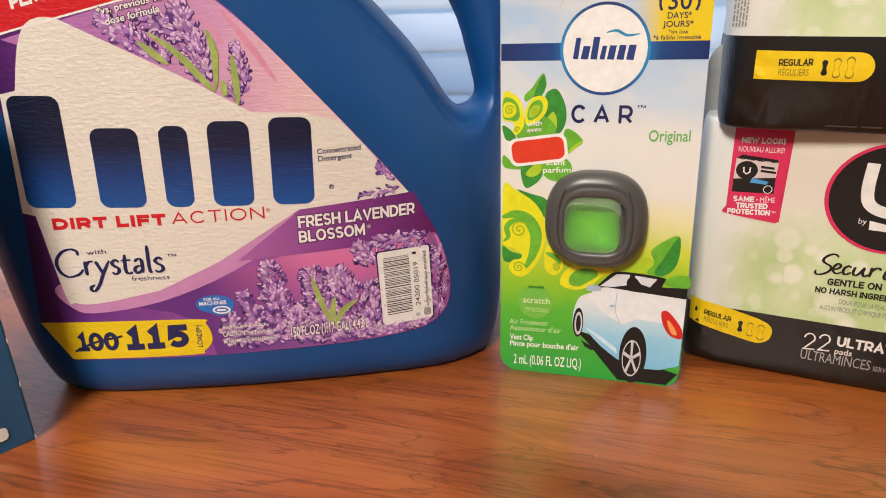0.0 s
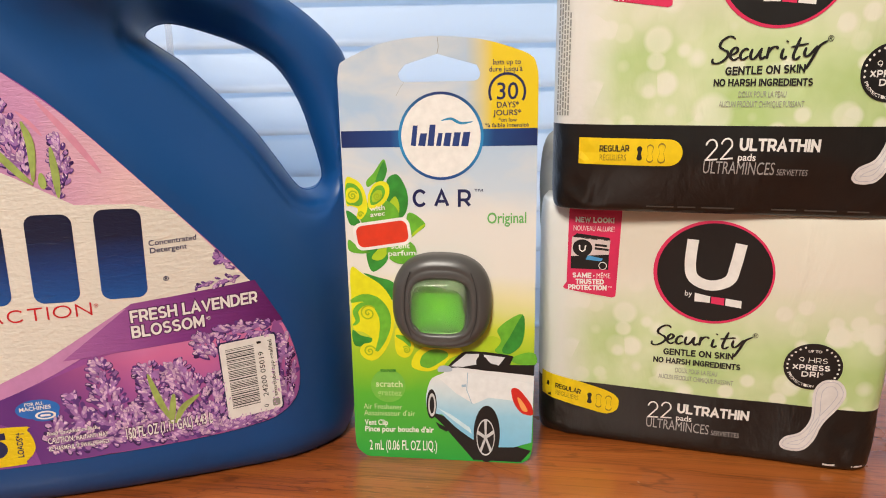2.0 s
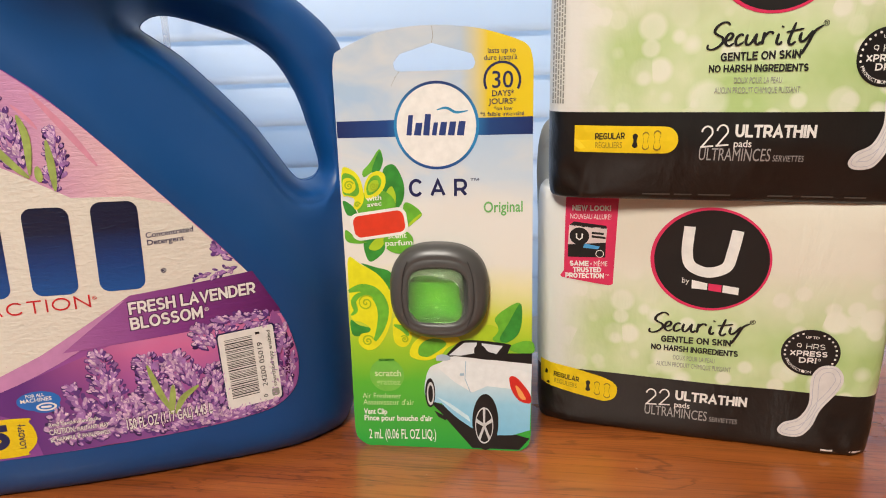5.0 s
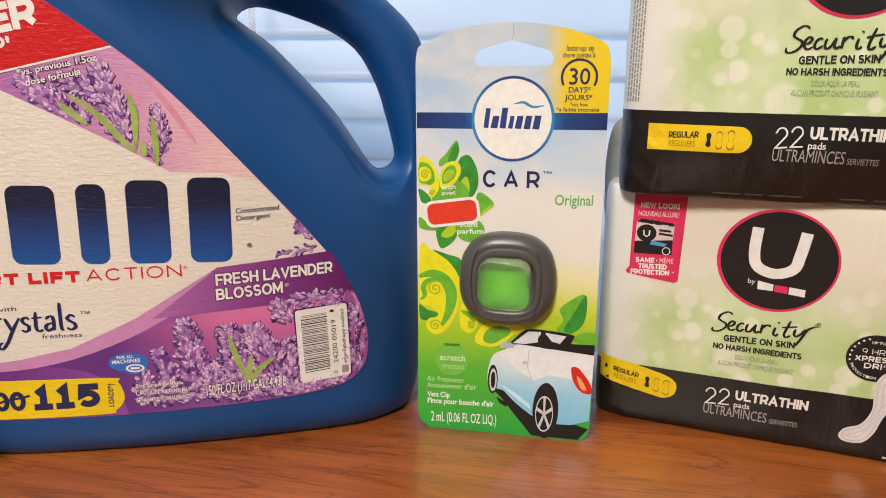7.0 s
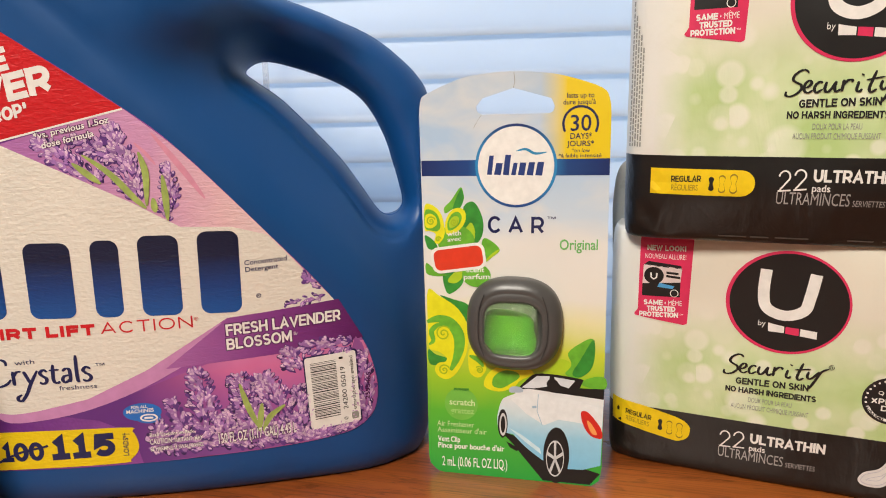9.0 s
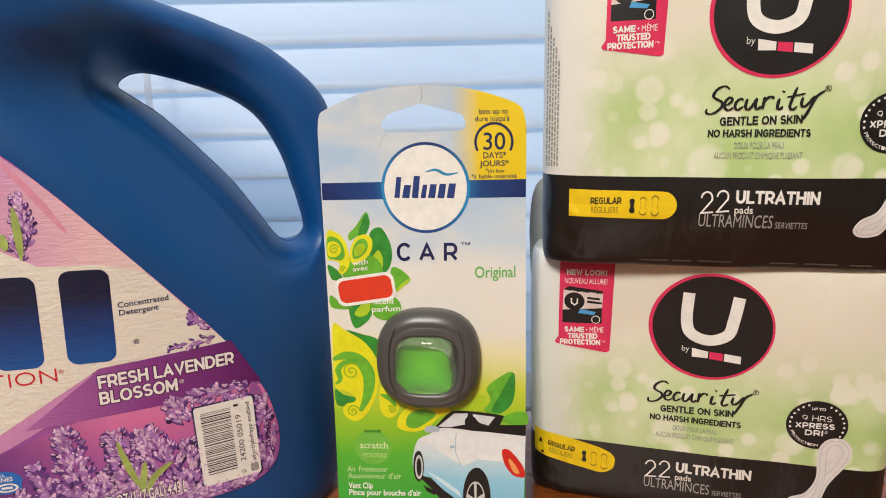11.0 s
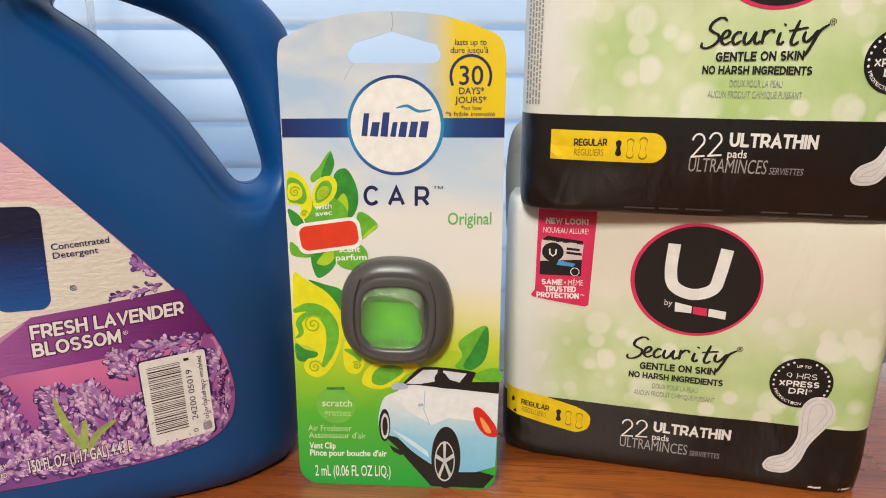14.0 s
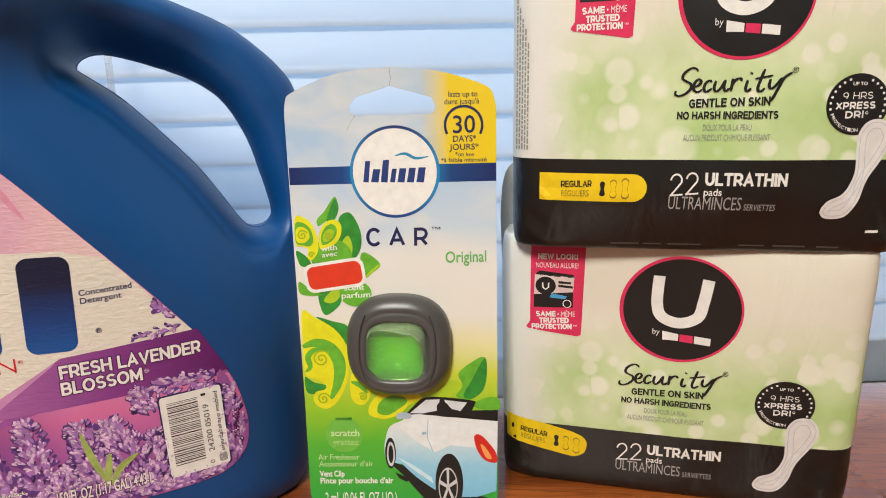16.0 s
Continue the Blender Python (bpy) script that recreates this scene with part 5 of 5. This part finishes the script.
    rings = [(0.0262, 0.0258, 0.0006), (0.0262, 0.0258, 0.0040), (0.0256, 0.0252, 0.0062), (0.0238, 0.0236, 0.0084), (0.0212, 0.0216, 0.0098), (0.0196, 0.0200, 0.0102), (0.0190, 0.0194, 0.0098), (0.0184, 0.0188, 0.0102), (0.0170, 0.0168, 0.0104), (0.0158, 0.0152, 0.0100), (0.0152, 0.0148, 0.0088), (0.0150, 0.0146, 0.0048)]
    bm = bmesh.new()
    loops = []
    for i, (rx, rz, d) in enumerate(rings):
        p = 2.55 if i < 4 else 2.75 if i < 8 else 3.3
        loops.append([bm.verts.new(s(x, z - (0.0016 if i > 7 else 0.0008 * (i > 3)), d)) for x, z in squircle(rx, rz, k, p)])
    for a, b in zip(loops, loops[1:]):
        for i in range(k):
            bm.faces.new((a[i], a[(i + 1) % k], b[(i + 1) % k], b[i]))
    bm.faces.new(loops[-1])
    bmesh.ops.recalc_face_normals(bm, faces=bm.faces)
    clip_ob = part("vent_clip", bm, GREY, t, "dark grey plastic vent clip housing", smooth=True)
    # flat dark ribbons on the housing paint the shade of its side grooves
    dark = plain("painted_groove_shade", (0.02, 0.02, 0.02), 0.5)
    for side in (-1, 1):
        bm = bmesh.new()
        ribbon(bm, spline([Vector((clipc + side * x / 1000, cz + z / 1000)) for x, z in ((15.6, 17.5), (18.0, 10), (18.9, 0), (18.2, -9), (15.4, -17))], 6, False), 0.0004, s, 0.01068)
        part("groove", face_out(bm), dark, clip_ob)
    n = Nodes("green_gel")
    n.end((0.72, 0.93, 0.58), 0.04, Transmission_Weight=0.95, IOR=1.30)
    back = Nodes("green_liquid")
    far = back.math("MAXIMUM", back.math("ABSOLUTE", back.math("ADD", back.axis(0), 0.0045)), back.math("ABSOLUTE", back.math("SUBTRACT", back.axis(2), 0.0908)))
    # recess shade towards the rim and a pale edge glint, painted into the green
    shaded_tint = back.ramp(back.span(far, 0.0, 0.0144), [(0.0, (0.105, 0.31, 0.022)), (0.45, (0.065, 0.235, 0.014)), (0.75, (0.04, 0.165, 0.010)), (0.92, (0.014, 0.07, 0.006)), (1.0, (0.13, 0.26, 0.06))])
    # dark liquid line with a dimmer gap above it, also painted
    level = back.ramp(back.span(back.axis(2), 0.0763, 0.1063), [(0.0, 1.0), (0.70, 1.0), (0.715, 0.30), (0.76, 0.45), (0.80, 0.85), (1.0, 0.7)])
    back.end(back.mix(1.0, shaded_tint, level, "MULTIPLY"), 0.25, Coat_Weight=0.6, Coat_Roughness=0.08)
    zc = 0.0908
    bm = bmesh.new()

    def pad(rx, rz, d, kk=40, p=4.2):
        out = []
        for i in range(kk):
            a = 2 * math.pi * i / kk
            c, e = math.cos(a), math.sin(a)
            out.append(bm.verts.new(s(clipc - 0.0012 + rx * math.copysign(abs(c) ** (2 / p), c), zc + rz * math.copysign(abs(e) ** (2 / p), e), d)))
        return out

    lens = [pad(0.0147, 0.0143, 0.0050), pad(0.0146, 0.0142, 0.0098), pad(0.0140, 0.0136, 0.0112), pad(0.0124, 0.0120, 0.0120), pad(0.0090, 0.0087, 0.0124), pad(0.0045, 0.0043, 0.0126)]
    for a, b in zip(lens, lens[1:]):
        for i in range(40):
            bm.faces.new((a[i], a[(i + 1) % 40], b[(i + 1) % 40], b[i]))
    bm.faces.new(lens[-1])
    bm.faces.new(lens[0][::-1])
    bmesh.ops.recalc_face_normals(bm, faces=bm.faces)
    lens_ob = part("lens", bm, n.m, clip_ob, "clear green window filled with liquid", smooth=True)
    lens_ob.visible_shadow = False
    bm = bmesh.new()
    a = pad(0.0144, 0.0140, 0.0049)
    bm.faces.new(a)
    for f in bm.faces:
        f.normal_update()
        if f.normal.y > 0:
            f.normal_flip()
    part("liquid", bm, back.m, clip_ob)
    return t


card()


# ---- pad packs ----
def pack(name_m, art, half, lean, foot, top, label, art_flag, bulge=0.0):
    """A soft film pack. art maps the print onto its front; half: half width, depth and height."""
    W, D, H = half
    t = thing("pad_pack", name_m, label, "pad pack", "stacked pad packs")
    rnd = noise.noise
    seed = foot * 90

    def girth(v):
        """How far the sides have drawn in at a height."""
        return max(1 - min(abs((v - H) / H), 1.0) ** 9, 0.0) ** (1 / 5)

    def dent(u, v):
        # soft waves, and sharp creases that gather at the lower corners
        corner = smooth01(abs(u), 0.55 * W, W) * (1 - smooth01(v, 0.15 * H, 0.75 * H))
        crease = abs(rnd(Vector((u * 95 + v * 60, seed + 7, v * 75 - u * 30))))
        return 0.0020 * rnd(Vector((u * 24, seed, v * 20))) + 0.0045 * corner * (crease - 0.2)

    def front(u, v, off=0.0):
        g = girth(v)
        w = W * (0.955 + 0.045 * g)
        k = max(1 - min(abs(u / w), 1.0) ** 14, 0.0) ** (1 / 6)
        return Vector((u, D - D * (0.80 + 0.20 * g) * k + dent(u, v) * k * g - bulge * (1 - min(abs(u / w), 1.0) ** 2.5) * g * smooth01(v, -0.002, 0.030) - off + lean * v, v))

    bm = bmesh.new()
    rows, cols = 56, 96
    grid = []
    for i in range(rows + 1):
        v = H * (1 - math.cos(math.pi * i / rows)) if i < 8 or i > rows - 8 else H * (1 - math.cos(math.pi * 8 / rows)) + (2 * H - 2 * H * (1 - math.cos(math.pi * 8 / rows))) * (i - 8) / (rows - 16)
        g = girth(v)
        w = W * (0.955 + 0.045 * g)
        ring = []
        for q in range(cols):
            s = 2 * (q + 0.5) / cols - 1
            u = w * math.copysign(1 - (1 - abs(s)) ** 2.0, s)
            ring.append(front(u, v))
        back = []
        for p in reversed(ring):
            deep = (D - (p.y - lean * p.z)) * 1.0
            back.append(Vector((p.x, 2 * D + (p.y - lean * p.z - D) * 0 - (D - deep) + lean * p.z, p.z)))
        side = 0.0035
        grid.append([bm.verts.new(p) for p in ring] + [bm.verts.new(p + Vector((side * rnd(Vector((p.y * 50, p.z * 26, seed))) if abs(p.x) > 0.8 * W else 0, 0, 0))) for p in back])
    n2 = 2 * cols
    for a, b2 in zip(grid, grid[1:]):
        for q in range(n2):
            bm.faces.new((a[q], a[(q + 1) % n2], b2[(q + 1) % n2], b2[q]))
    bm.faces.new(grid[0][::-1])
    bm.faces.new(grid[-1])
    bmesh.ops.recalc_face_normals(bm, faces=bm.faces)
    part("film", bm, film_print("pack_film", foot, top), t, "printed glossy plastic film", smooth=True)

    def surf(u, v, off):
        q = art(u, v)
        return front(q[0], q[1], 0.00025 + 0.28 * (off - 0.0011))

    def draw(name, sets, material, off=0.0011, step=0.004):
        return part(name, shapes(sets, surf, off, step), material, t)

    def write(rows, material, off=0.0017, bold=0.02, slant=0.0):
        words("lettering", rows, surf, off, material, t, bold, slant)

    # sticker print
    raspberry = PINKRED
    draw("sticker", [[mm((-75, 95), (-73, 98), (-72.6, 141), (-45, 142), (-46.6, 91.5), (-48.5, 90.6), (-74, 94))]], raspberry, 0.0011)
    def block(rows, material, off=0.0017, weight=0.2):
        caps("lettering", rows, surf, off, material, t, weight)

    block([("NEW LOOK!", (-0.0690, 0.1320), (-0.0490, 0.1325), 0.0030)], WHITE, weight=0.24)
    write([("NOUVEAU ALLURE!", (-0.0700, 0.1275), (-0.0487, 0.1280), 0.0028)], WHITE, bold=0.0)
    block([("SAME", (-0.0698, 0.1008), (-0.0598, 0.1012), 0.0030), ("TRUSTED", (-0.0680, 0.0973), (-0.0530, 0.0979), 0.0030), ("PROTECTION", (-0.0720, 0.0938), (-0.0515, 0.0945), 0.0030)], WHITE, weight=0.24)
    write([("™", (-0.0508, 0.0955), (-0.0488, 0.0956), 0.0014)], WHITE, bold=0.0)
    write([("• MÊME", (-0.0588, 0.1012), (-0.0498, 0.1016), 0.0029)], WHITE, bold=0.0)
    draw("mini_pack_print", [[mm((-71, 106), (-51, 106.5), (-51, 115), (-71, 113))]], BLACK, 0.0014)
    draw("mini_pack_print", [[mm((-71, 113), (-51, 115), (-50.5, 123), (-70.6, 124))]], ink("mini_cream_ink", (0.72, 0.60, 0.58)), 0.0014)
    draw("mini_pack_print", [[mm((-70.8, 123.6), (-50.6, 122.6), (-51, 124.4), (-68, 126))]], BLACK, 0.0014)
    draw("mini_pack_print", [[ellipse(-0.0650, 0.1180, 0.0052, 0.0048)]], BLACK, 0.0016)
    draw("mini_pack_print", [[mm((-63, 111.6), (-55, 111), (-54, 112.6), (-62, 114))]], ink("sky_ink", (0.08, 0.36, 0.70)), 0.0016)
    draw("mini_pack_print", [[stroke(mm((-66.6, 119.6), (-66.4, 117), (-65, 116), (-63.6, 117), (-63.4, 119.6)), 0.0008)]], WHITE, 0.0018)
    draw("mini_pack_print", [[mm((-58.5, 117.5), (-51.2, 117), (-51.2, 118.2), (-58.5, 118.8))], [mm((-58.5, 119.5), (-52.2, 119.2), (-52.2, 120.4), (-58.5, 120.8))]], BLACK, 0.0016)
    draw("mini_pack_print", [[ellipse(-0.0540, 0.1085, 0.0022)]], WHITE, 0.0016)
    draw("mini_pack_print", [[ellipse(-0.0540, 0.1085, 0.0018)]], BLACK, 0.0018)

    # round mark: a plain horseshoe on a black disc, with plain bars under it
    draw("round_border", [[ellipse(0.0018, 0.1085, 0.0295, 0.0280, 64)]], raspberry, 0.0011)
    draw("round_disc", [[ellipse(0.0022, 0.1085, 0.0280, 0.0266, 64)]], BLACK, 0.0014)
    shoe = spline(mm((-9.0, 126), (-9.5, 112), (-7, 104.6), (1.5, 101.6), (10, 105), (12.4, 113), (14.2, 125)), 7, False)
    draw("round_mark", [[stroke(shoe, 0.0056)]], WHITE, 0.0017)
    draw("round_mark", [[mm((-6.0, 92.2), (1.6, 92.0), (1.6, 95.6), (-6.2, 97))], [mm((9.2, 91.2), (17, 90.4), (17, 94.4), (9.2, 95.2))]], WHITE, 0.0017)
    draw("round_mark", [[mm((2.2, 91.8), (8.6, 91.2), (8.6, 95.2), (2.2, 95.6))]], raspberry, 0.0017)
    write([("by", (-0.0110, 0.0950), (-0.0074, 0.0949), 0.0030)], WHITE, bold=0.0)
    script = [[(447, 66), (438, 58), (424, 57), (405, 68), (399, 83), (411, 93), (425, 101), (427, 114), (412, 128), (392, 134), (379, 129), (380, 118)], [(433, 113), (450, 108), (458, 98), (450, 90), (438, 100), (436, 118), (448, 127), (463, 120)],
              [(492, 101), (484, 96), (472, 104), (468, 118), (476, 128), (494, 119)], [(505, 98), (500, 118), (507, 129), (520, 121), (534, 98)], [(534, 98), (530, 118), (536, 130), (548, 123)], [(557, 96), (552, 131)], [(554, 114), (566, 100), (578, 97), (585, 104)],
              [(602, 104), (597, 127), (604, 135), (614, 128)], [(611, 87), (613, 83)], [(652, 76), (640, 108), (634, 130), (642, 139), (656, 131)], [(624, 102), (678, 96)], [(672, 106), (668, 124), (676, 133), (690, 124), (706, 104)], [(736, 92), (712, 106), (695, 138), (679, 165), (671, 168)]]
    brush("lettering", script, lambda x, y: Vector((-26.2 + (x - 378) * 0.1406, 67 + (128 - y + 0.064 * (x - 476)) * 0.150)) / 1000, 0.0012, surf, 0.0017, BLACK, t)
    write([("®", (0.0240, 0.0745), (0.0268, 0.0746), 0.0026)], BLACK, bold=0.0)
    block([("GENTLE ON SKIN", (-0.0196, 0.0600), (0.0157, 0.0610), 0.0038), ("NO HARSH INGREDIENTS", (-0.0246, 0.0550), (0.0197, 0.0552), 0.0034)], BLACK, weight=0.2)
    write([("DOUX POUR LA PEAU", (-0.0128, 0.0500), (0.0086, 0.0501), 0.0028), ("AUCUN PRODUIT CHIMIQUE PUISSANT", (-0.0214, 0.0455), (0.0170, 0.0457), 0.0028)], GREYINK, bold=0.0)
    # foot: size flag and count
    if art_flag:
        flag = mm((-86.4, 41.5)) + mm((-66, 37.8), (-50, 34)) + spline(mm((-45, 32), (-42, 28.4), (-43, 22), (-48, 18.8), (-53, 19)), 4, False) + mm((-70, 22.4), (-86.2, 26.4))
    else:
        flag = mm((-88, 30.4), (-50, 30.2)) + mm(*[(-43.2 + 6.6 * math.sin(a * math.pi / 12), 23.6 + 6.5 * math.cos(a * math.pi / 12)) for a in range(13)]) + mm((-50, 17), (-88, 17.2))
    draw("size_flag", [[flag]], YELLOW, 0.0011)

    def fl(x, z):
        """A place on the flag: it droops towards its round end on the lower pack."""
        return (x / 1000, z / 1000) if art_flag else ((x * 1.0 + 0.8) / 1000, (23.8 + (z - 28.4) + (x + 60) * 0.19) / 1000)

    block([("REGULAR", fl(-78.2, 31.5), fl(-63.6, 29.2), 0.0032)], BLACK, weight=0.17)
    write([("RÉGULIERS", fl(-78.0, 27.2), fl(-64.8, 25.0), 0.0030)], ink("umber_ink", (0.30, 0.20, 0.02)), bold=0.0)

    def bone(x, z, h):
        w = h * 0.18
        return spline([Vector(p) / 1000 for p in ((x, z + h / 2), (x + w, z + h * 0.36), (x + w * 0.62, z), (x + w * 1.05, z - h * 0.36), (x, z - h / 2), (x - w * 1.05, z - h * 0.36), (x - w * 0.62, z), (x - w, z + h * 0.36))], 4)

    def smaller(loop, k):
        c = sum(loop, Vector((0, 0))) / len(loop)
        return [c + (p - c) * k for p in loop]

    bx = [Vector(fl(*p)) * 1000 for p in ((-58.4, 27.4), (-53.2, 26.4), (-47.6, 25.6))]
    draw("size_symbol", [[bone(bx[0].x, bx[0].y, 7)]], BLACK, 0.0016, 0)
    for x, z, h in ((bx[1].x, bx[1].y, 9), (bx[2].x, bx[2].y, 10)):
        b = bone(x, z, h)
        draw("size_symbol", [[b, smaller(b, 0.84)]], ink("umber_ink", (0.30, 0.20, 0.02)), 0.0016, 0)
    block([("22", (-0.0258, 0.0200), (-0.0129, 0.0212), 0.0104)], WHITE, weight=0.08)
    block([("ULTRATHIN", (-0.0100, 0.0252), (0.0268, 0.0250), 0.0060)], WHITE, weight=0.21)
    write([("pads", (-0.0104, 0.0206), (-0.0022, 0.0206), 0.0034)], WHITE, bold=0.015)
    write([("ULTRAMINCES", (-0.0262, 0.0140), (0.0072, 0.0138), 0.0062)], ink("silver_ink", (0.42, 0.41, 0.40)), bold=0.0)
    write([("SERVIETTES", (0.0085, 0.0138), (0.0230, 0.0136), 0.0030)], ink("silver_ink", (0.42, 0.41, 0.40)), bold=0.0)
    # absorbency seal and pad picture
    draw("seal", [[ellipse(0.0545, 0.0610, 0.0140, 0.0132, 56)]], BLACK, 0.0012)
    block([("9 HRS", (0.0475, 0.0632), (0.0610, 0.0634), 0.0030)], WHITE, 0.0017, 0.12)
    block([("XPRESS", (0.0448, 0.0588), (0.0625, 0.0592), 0.0032), ("DRI", (0.0495, 0.0550), (0.0577, 0.0552), 0.0032)], WHITE, 0.0017, 0.22)
    write([("®", (0.0583, 0.0568), (0.0597, 0.0568), 0.0012), ("UP TO", (0.0513, 0.0692), (0.0577, 0.0692), 0.0014)], WHITE, 0.0017, 0.03)
    dots = [ellipse(0.0545 + 0.0122 * math.cos(radians(a)), 0.0610 + 0.0114 * math.sin(radians(a)), 0.0006, None, 8) for a in list(range(-40, 70, 13)) + list(range(112, 200, 13))]
    draw("seal_dots", [[d] for d in dots], WHITE, 0.0016, 0)
    for i, ch in enumerate("PROTECTION"):
        a = radians(205 + i * 7.6)
        c = Vector((0.0545 + 0.0126 * math.cos(a), 0.0610 + 0.0118 * math.sin(a)))
        d = Vector((-math.sin(a), math.cos(a))) * 0.00075
        write([(ch, tuple(c - d), tuple(c + d), 0.0015)], WHITE, 0.0017, 0.01)
    padmat = ink("pad_print_ink", (0.74, 0.71, 0.69))
    shape = spline(mm((68, 54), (72, 47), (69, 38), (63, 28), (60, 18), (55, 11), (47, 10), (43.6, 13), (46, 18), (53, 22), (57, 31), (56.5, 42), (57, 49), (61, 54)), 5)
    draw("pad_picture", [[shape]], padmat, 0.0016)
    fine = ink("pad_line_ink", (0.50, 0.49, 0.56))

    def inset(loop, d):
        k = len(loop)
        out = []
        for i in range(0, k, 2):
            g = (loop[(i + 2) % k] - loop[i - 2]).normalized()
            out.append(loop[i] + Vector((g.y, -g.x)) * d)
        return out

    for d in (0.0014, 0.0040):
        lp = inset(shape, d)
        draw("pad_line", [[stroke(lp + lp[:1], 0.00028)]], fine, 0.0019, 0)
    # plain bars for the tiny lines along the foot
    for x in (66, 80):
        draw("small_print", [[mm((x, 3.2), (x + 6, 3.3), (x + 6, 4.6), (x, 4.5))]], WHITE, 0.0014, 0)
    if art_flag:
        # grey end flap of thin film, standing up behind the pack above
        flap = spline(mm((-92, 112), (-95, 140), (-94.5, 160), (-92, 173), (-87, 179), (-81, 180), (-77, 160), (-77, 112)), 4)
        bend = lambda u, v, off: Vector((u, 0.034 + 14 * (u + 0.086) ** 2 - 0.10 * v + 0.0015 * rnd(Vector((u * 90, v * 60, 4))), v))
        part("end_flap", shapes([[flap]], bend, 0.0, 0.004), plain("grey_film", (0.50, 0.50, 0.48), 0.3, grain=30), t, "thin grey end flap of the film", smooth=True)
    if not art_flag:
        # folded head of the pack: black edge with the tail of a yellow flag
        draw("head_band", [[mm((-30, 143), (-10, 140.5), (20, 141), (86, 142), (86, 144.8), (-30, 144.8))]], BLACK, 0.0011, 0)
        draw("head_flag", [[mm((-54, 137.5), (-46, 136.5), (-18, 143), (-18, 144.8), (-40, 144.8))]], YELLOW, 0.0013, 0)
        for x, k in ((-52, 14), (-36, 9), (-24, 16), (10, 12), (26, 15), (46, 10)):
            draw("small_print", [[mm((x, -4.6), (x + k, -4.6), (x + k, -3.8), (x, -3.8))]], ink("faint_ink", (0.10, 0.10, 0.09)), 0.0012, 0)
        # columns of tiny print down the edge
        rng = random.Random(8)
        dashes = []
        for i in range(5):
            z = 0.048
            while z < 0.118 - 0.006 * i:
                k = rng.uniform(0.0010, 0.0032)
                x = -W + 0.0022 + 0.0013 * i
                dashes.append([mm((x * 1000, z * 1000), (x * 1000 + 0.7, z * 1000), (x * 1000 + 0.7, (z + k) * 1000), (x * 1000, (z + k) * 1000))])
                z += k + 0.0006
        part("small_print", shapes(dashes, front, 0.0003), GREYINK, t)["kind"] = "stuff"
    return t


pack(pose(0.221, 0.3352, 0, 0, 0, -26.6), lambda u, v: (u - 0.0009, v), (0.0915, 0.044, 0.0720), -0.102, 0.0375, 0.083, "full green and black plastic pack of pads, lower of two", True)
pack(pose(0.2177, 0.3112, 0.1408, 0, 0, -21.1), lambda u, v: (u * 0.945 + 0.0070, v * 0.985 + 0.0077), (0.0900, 0.044, 0.0755), -0.06, 0.0440, 0.091, "full green and black plastic pack of pads stacked on another", False, 0.007)


# ---- blue carton ----
def carton():
    t = thing("blue_carton", pose(-0.1985, 0.3025, 0, 0, -4.0, 49), "blue printed cardboard carton with worn edges beside the jug", "box")
    # the face towards the jug runs along local -x from the corner
    n = Nodes("blue_carton_print")
    c = n.ramp(n.noise(14, 4), [(0.3, (0.012, 0.085, 0.20)), (0.7, (0.022, 0.13, 0.28))])
    n.bump(n.noise(160, 3), 0.08, 0.0004)
    n.end(c, 0.42)
    body = part("body", box(bmesh.new(), (-0.115, 0.0, 0.0), (0.0, 0.050, 0.178), 0.0012, 2), n.m, t)
    s = lambda u, v, off: Vector((u, -off, v))
    part("print_mark", shapes([[roundrect(-0.030, 0.007, -0.011, 0.0135, 0.002)]], s, 0.0004), WHITE, body)
    part("print_mark", shapes([[mm((-115, 88), (-0.8, 88), (-0.8, 89), (-115, 89))]], s, 0.0004), ink("carton_line_ink", (0.35, 0.45, 0.55)), body)
    for z in (0.002, 0.031, 0.054, 0.086):
        part("worn_edge", shapes([[ellipse(-0.0006, z, 0.0003, 0.0016, 8)]], s, 0.0005), WHITE, body)


carton()
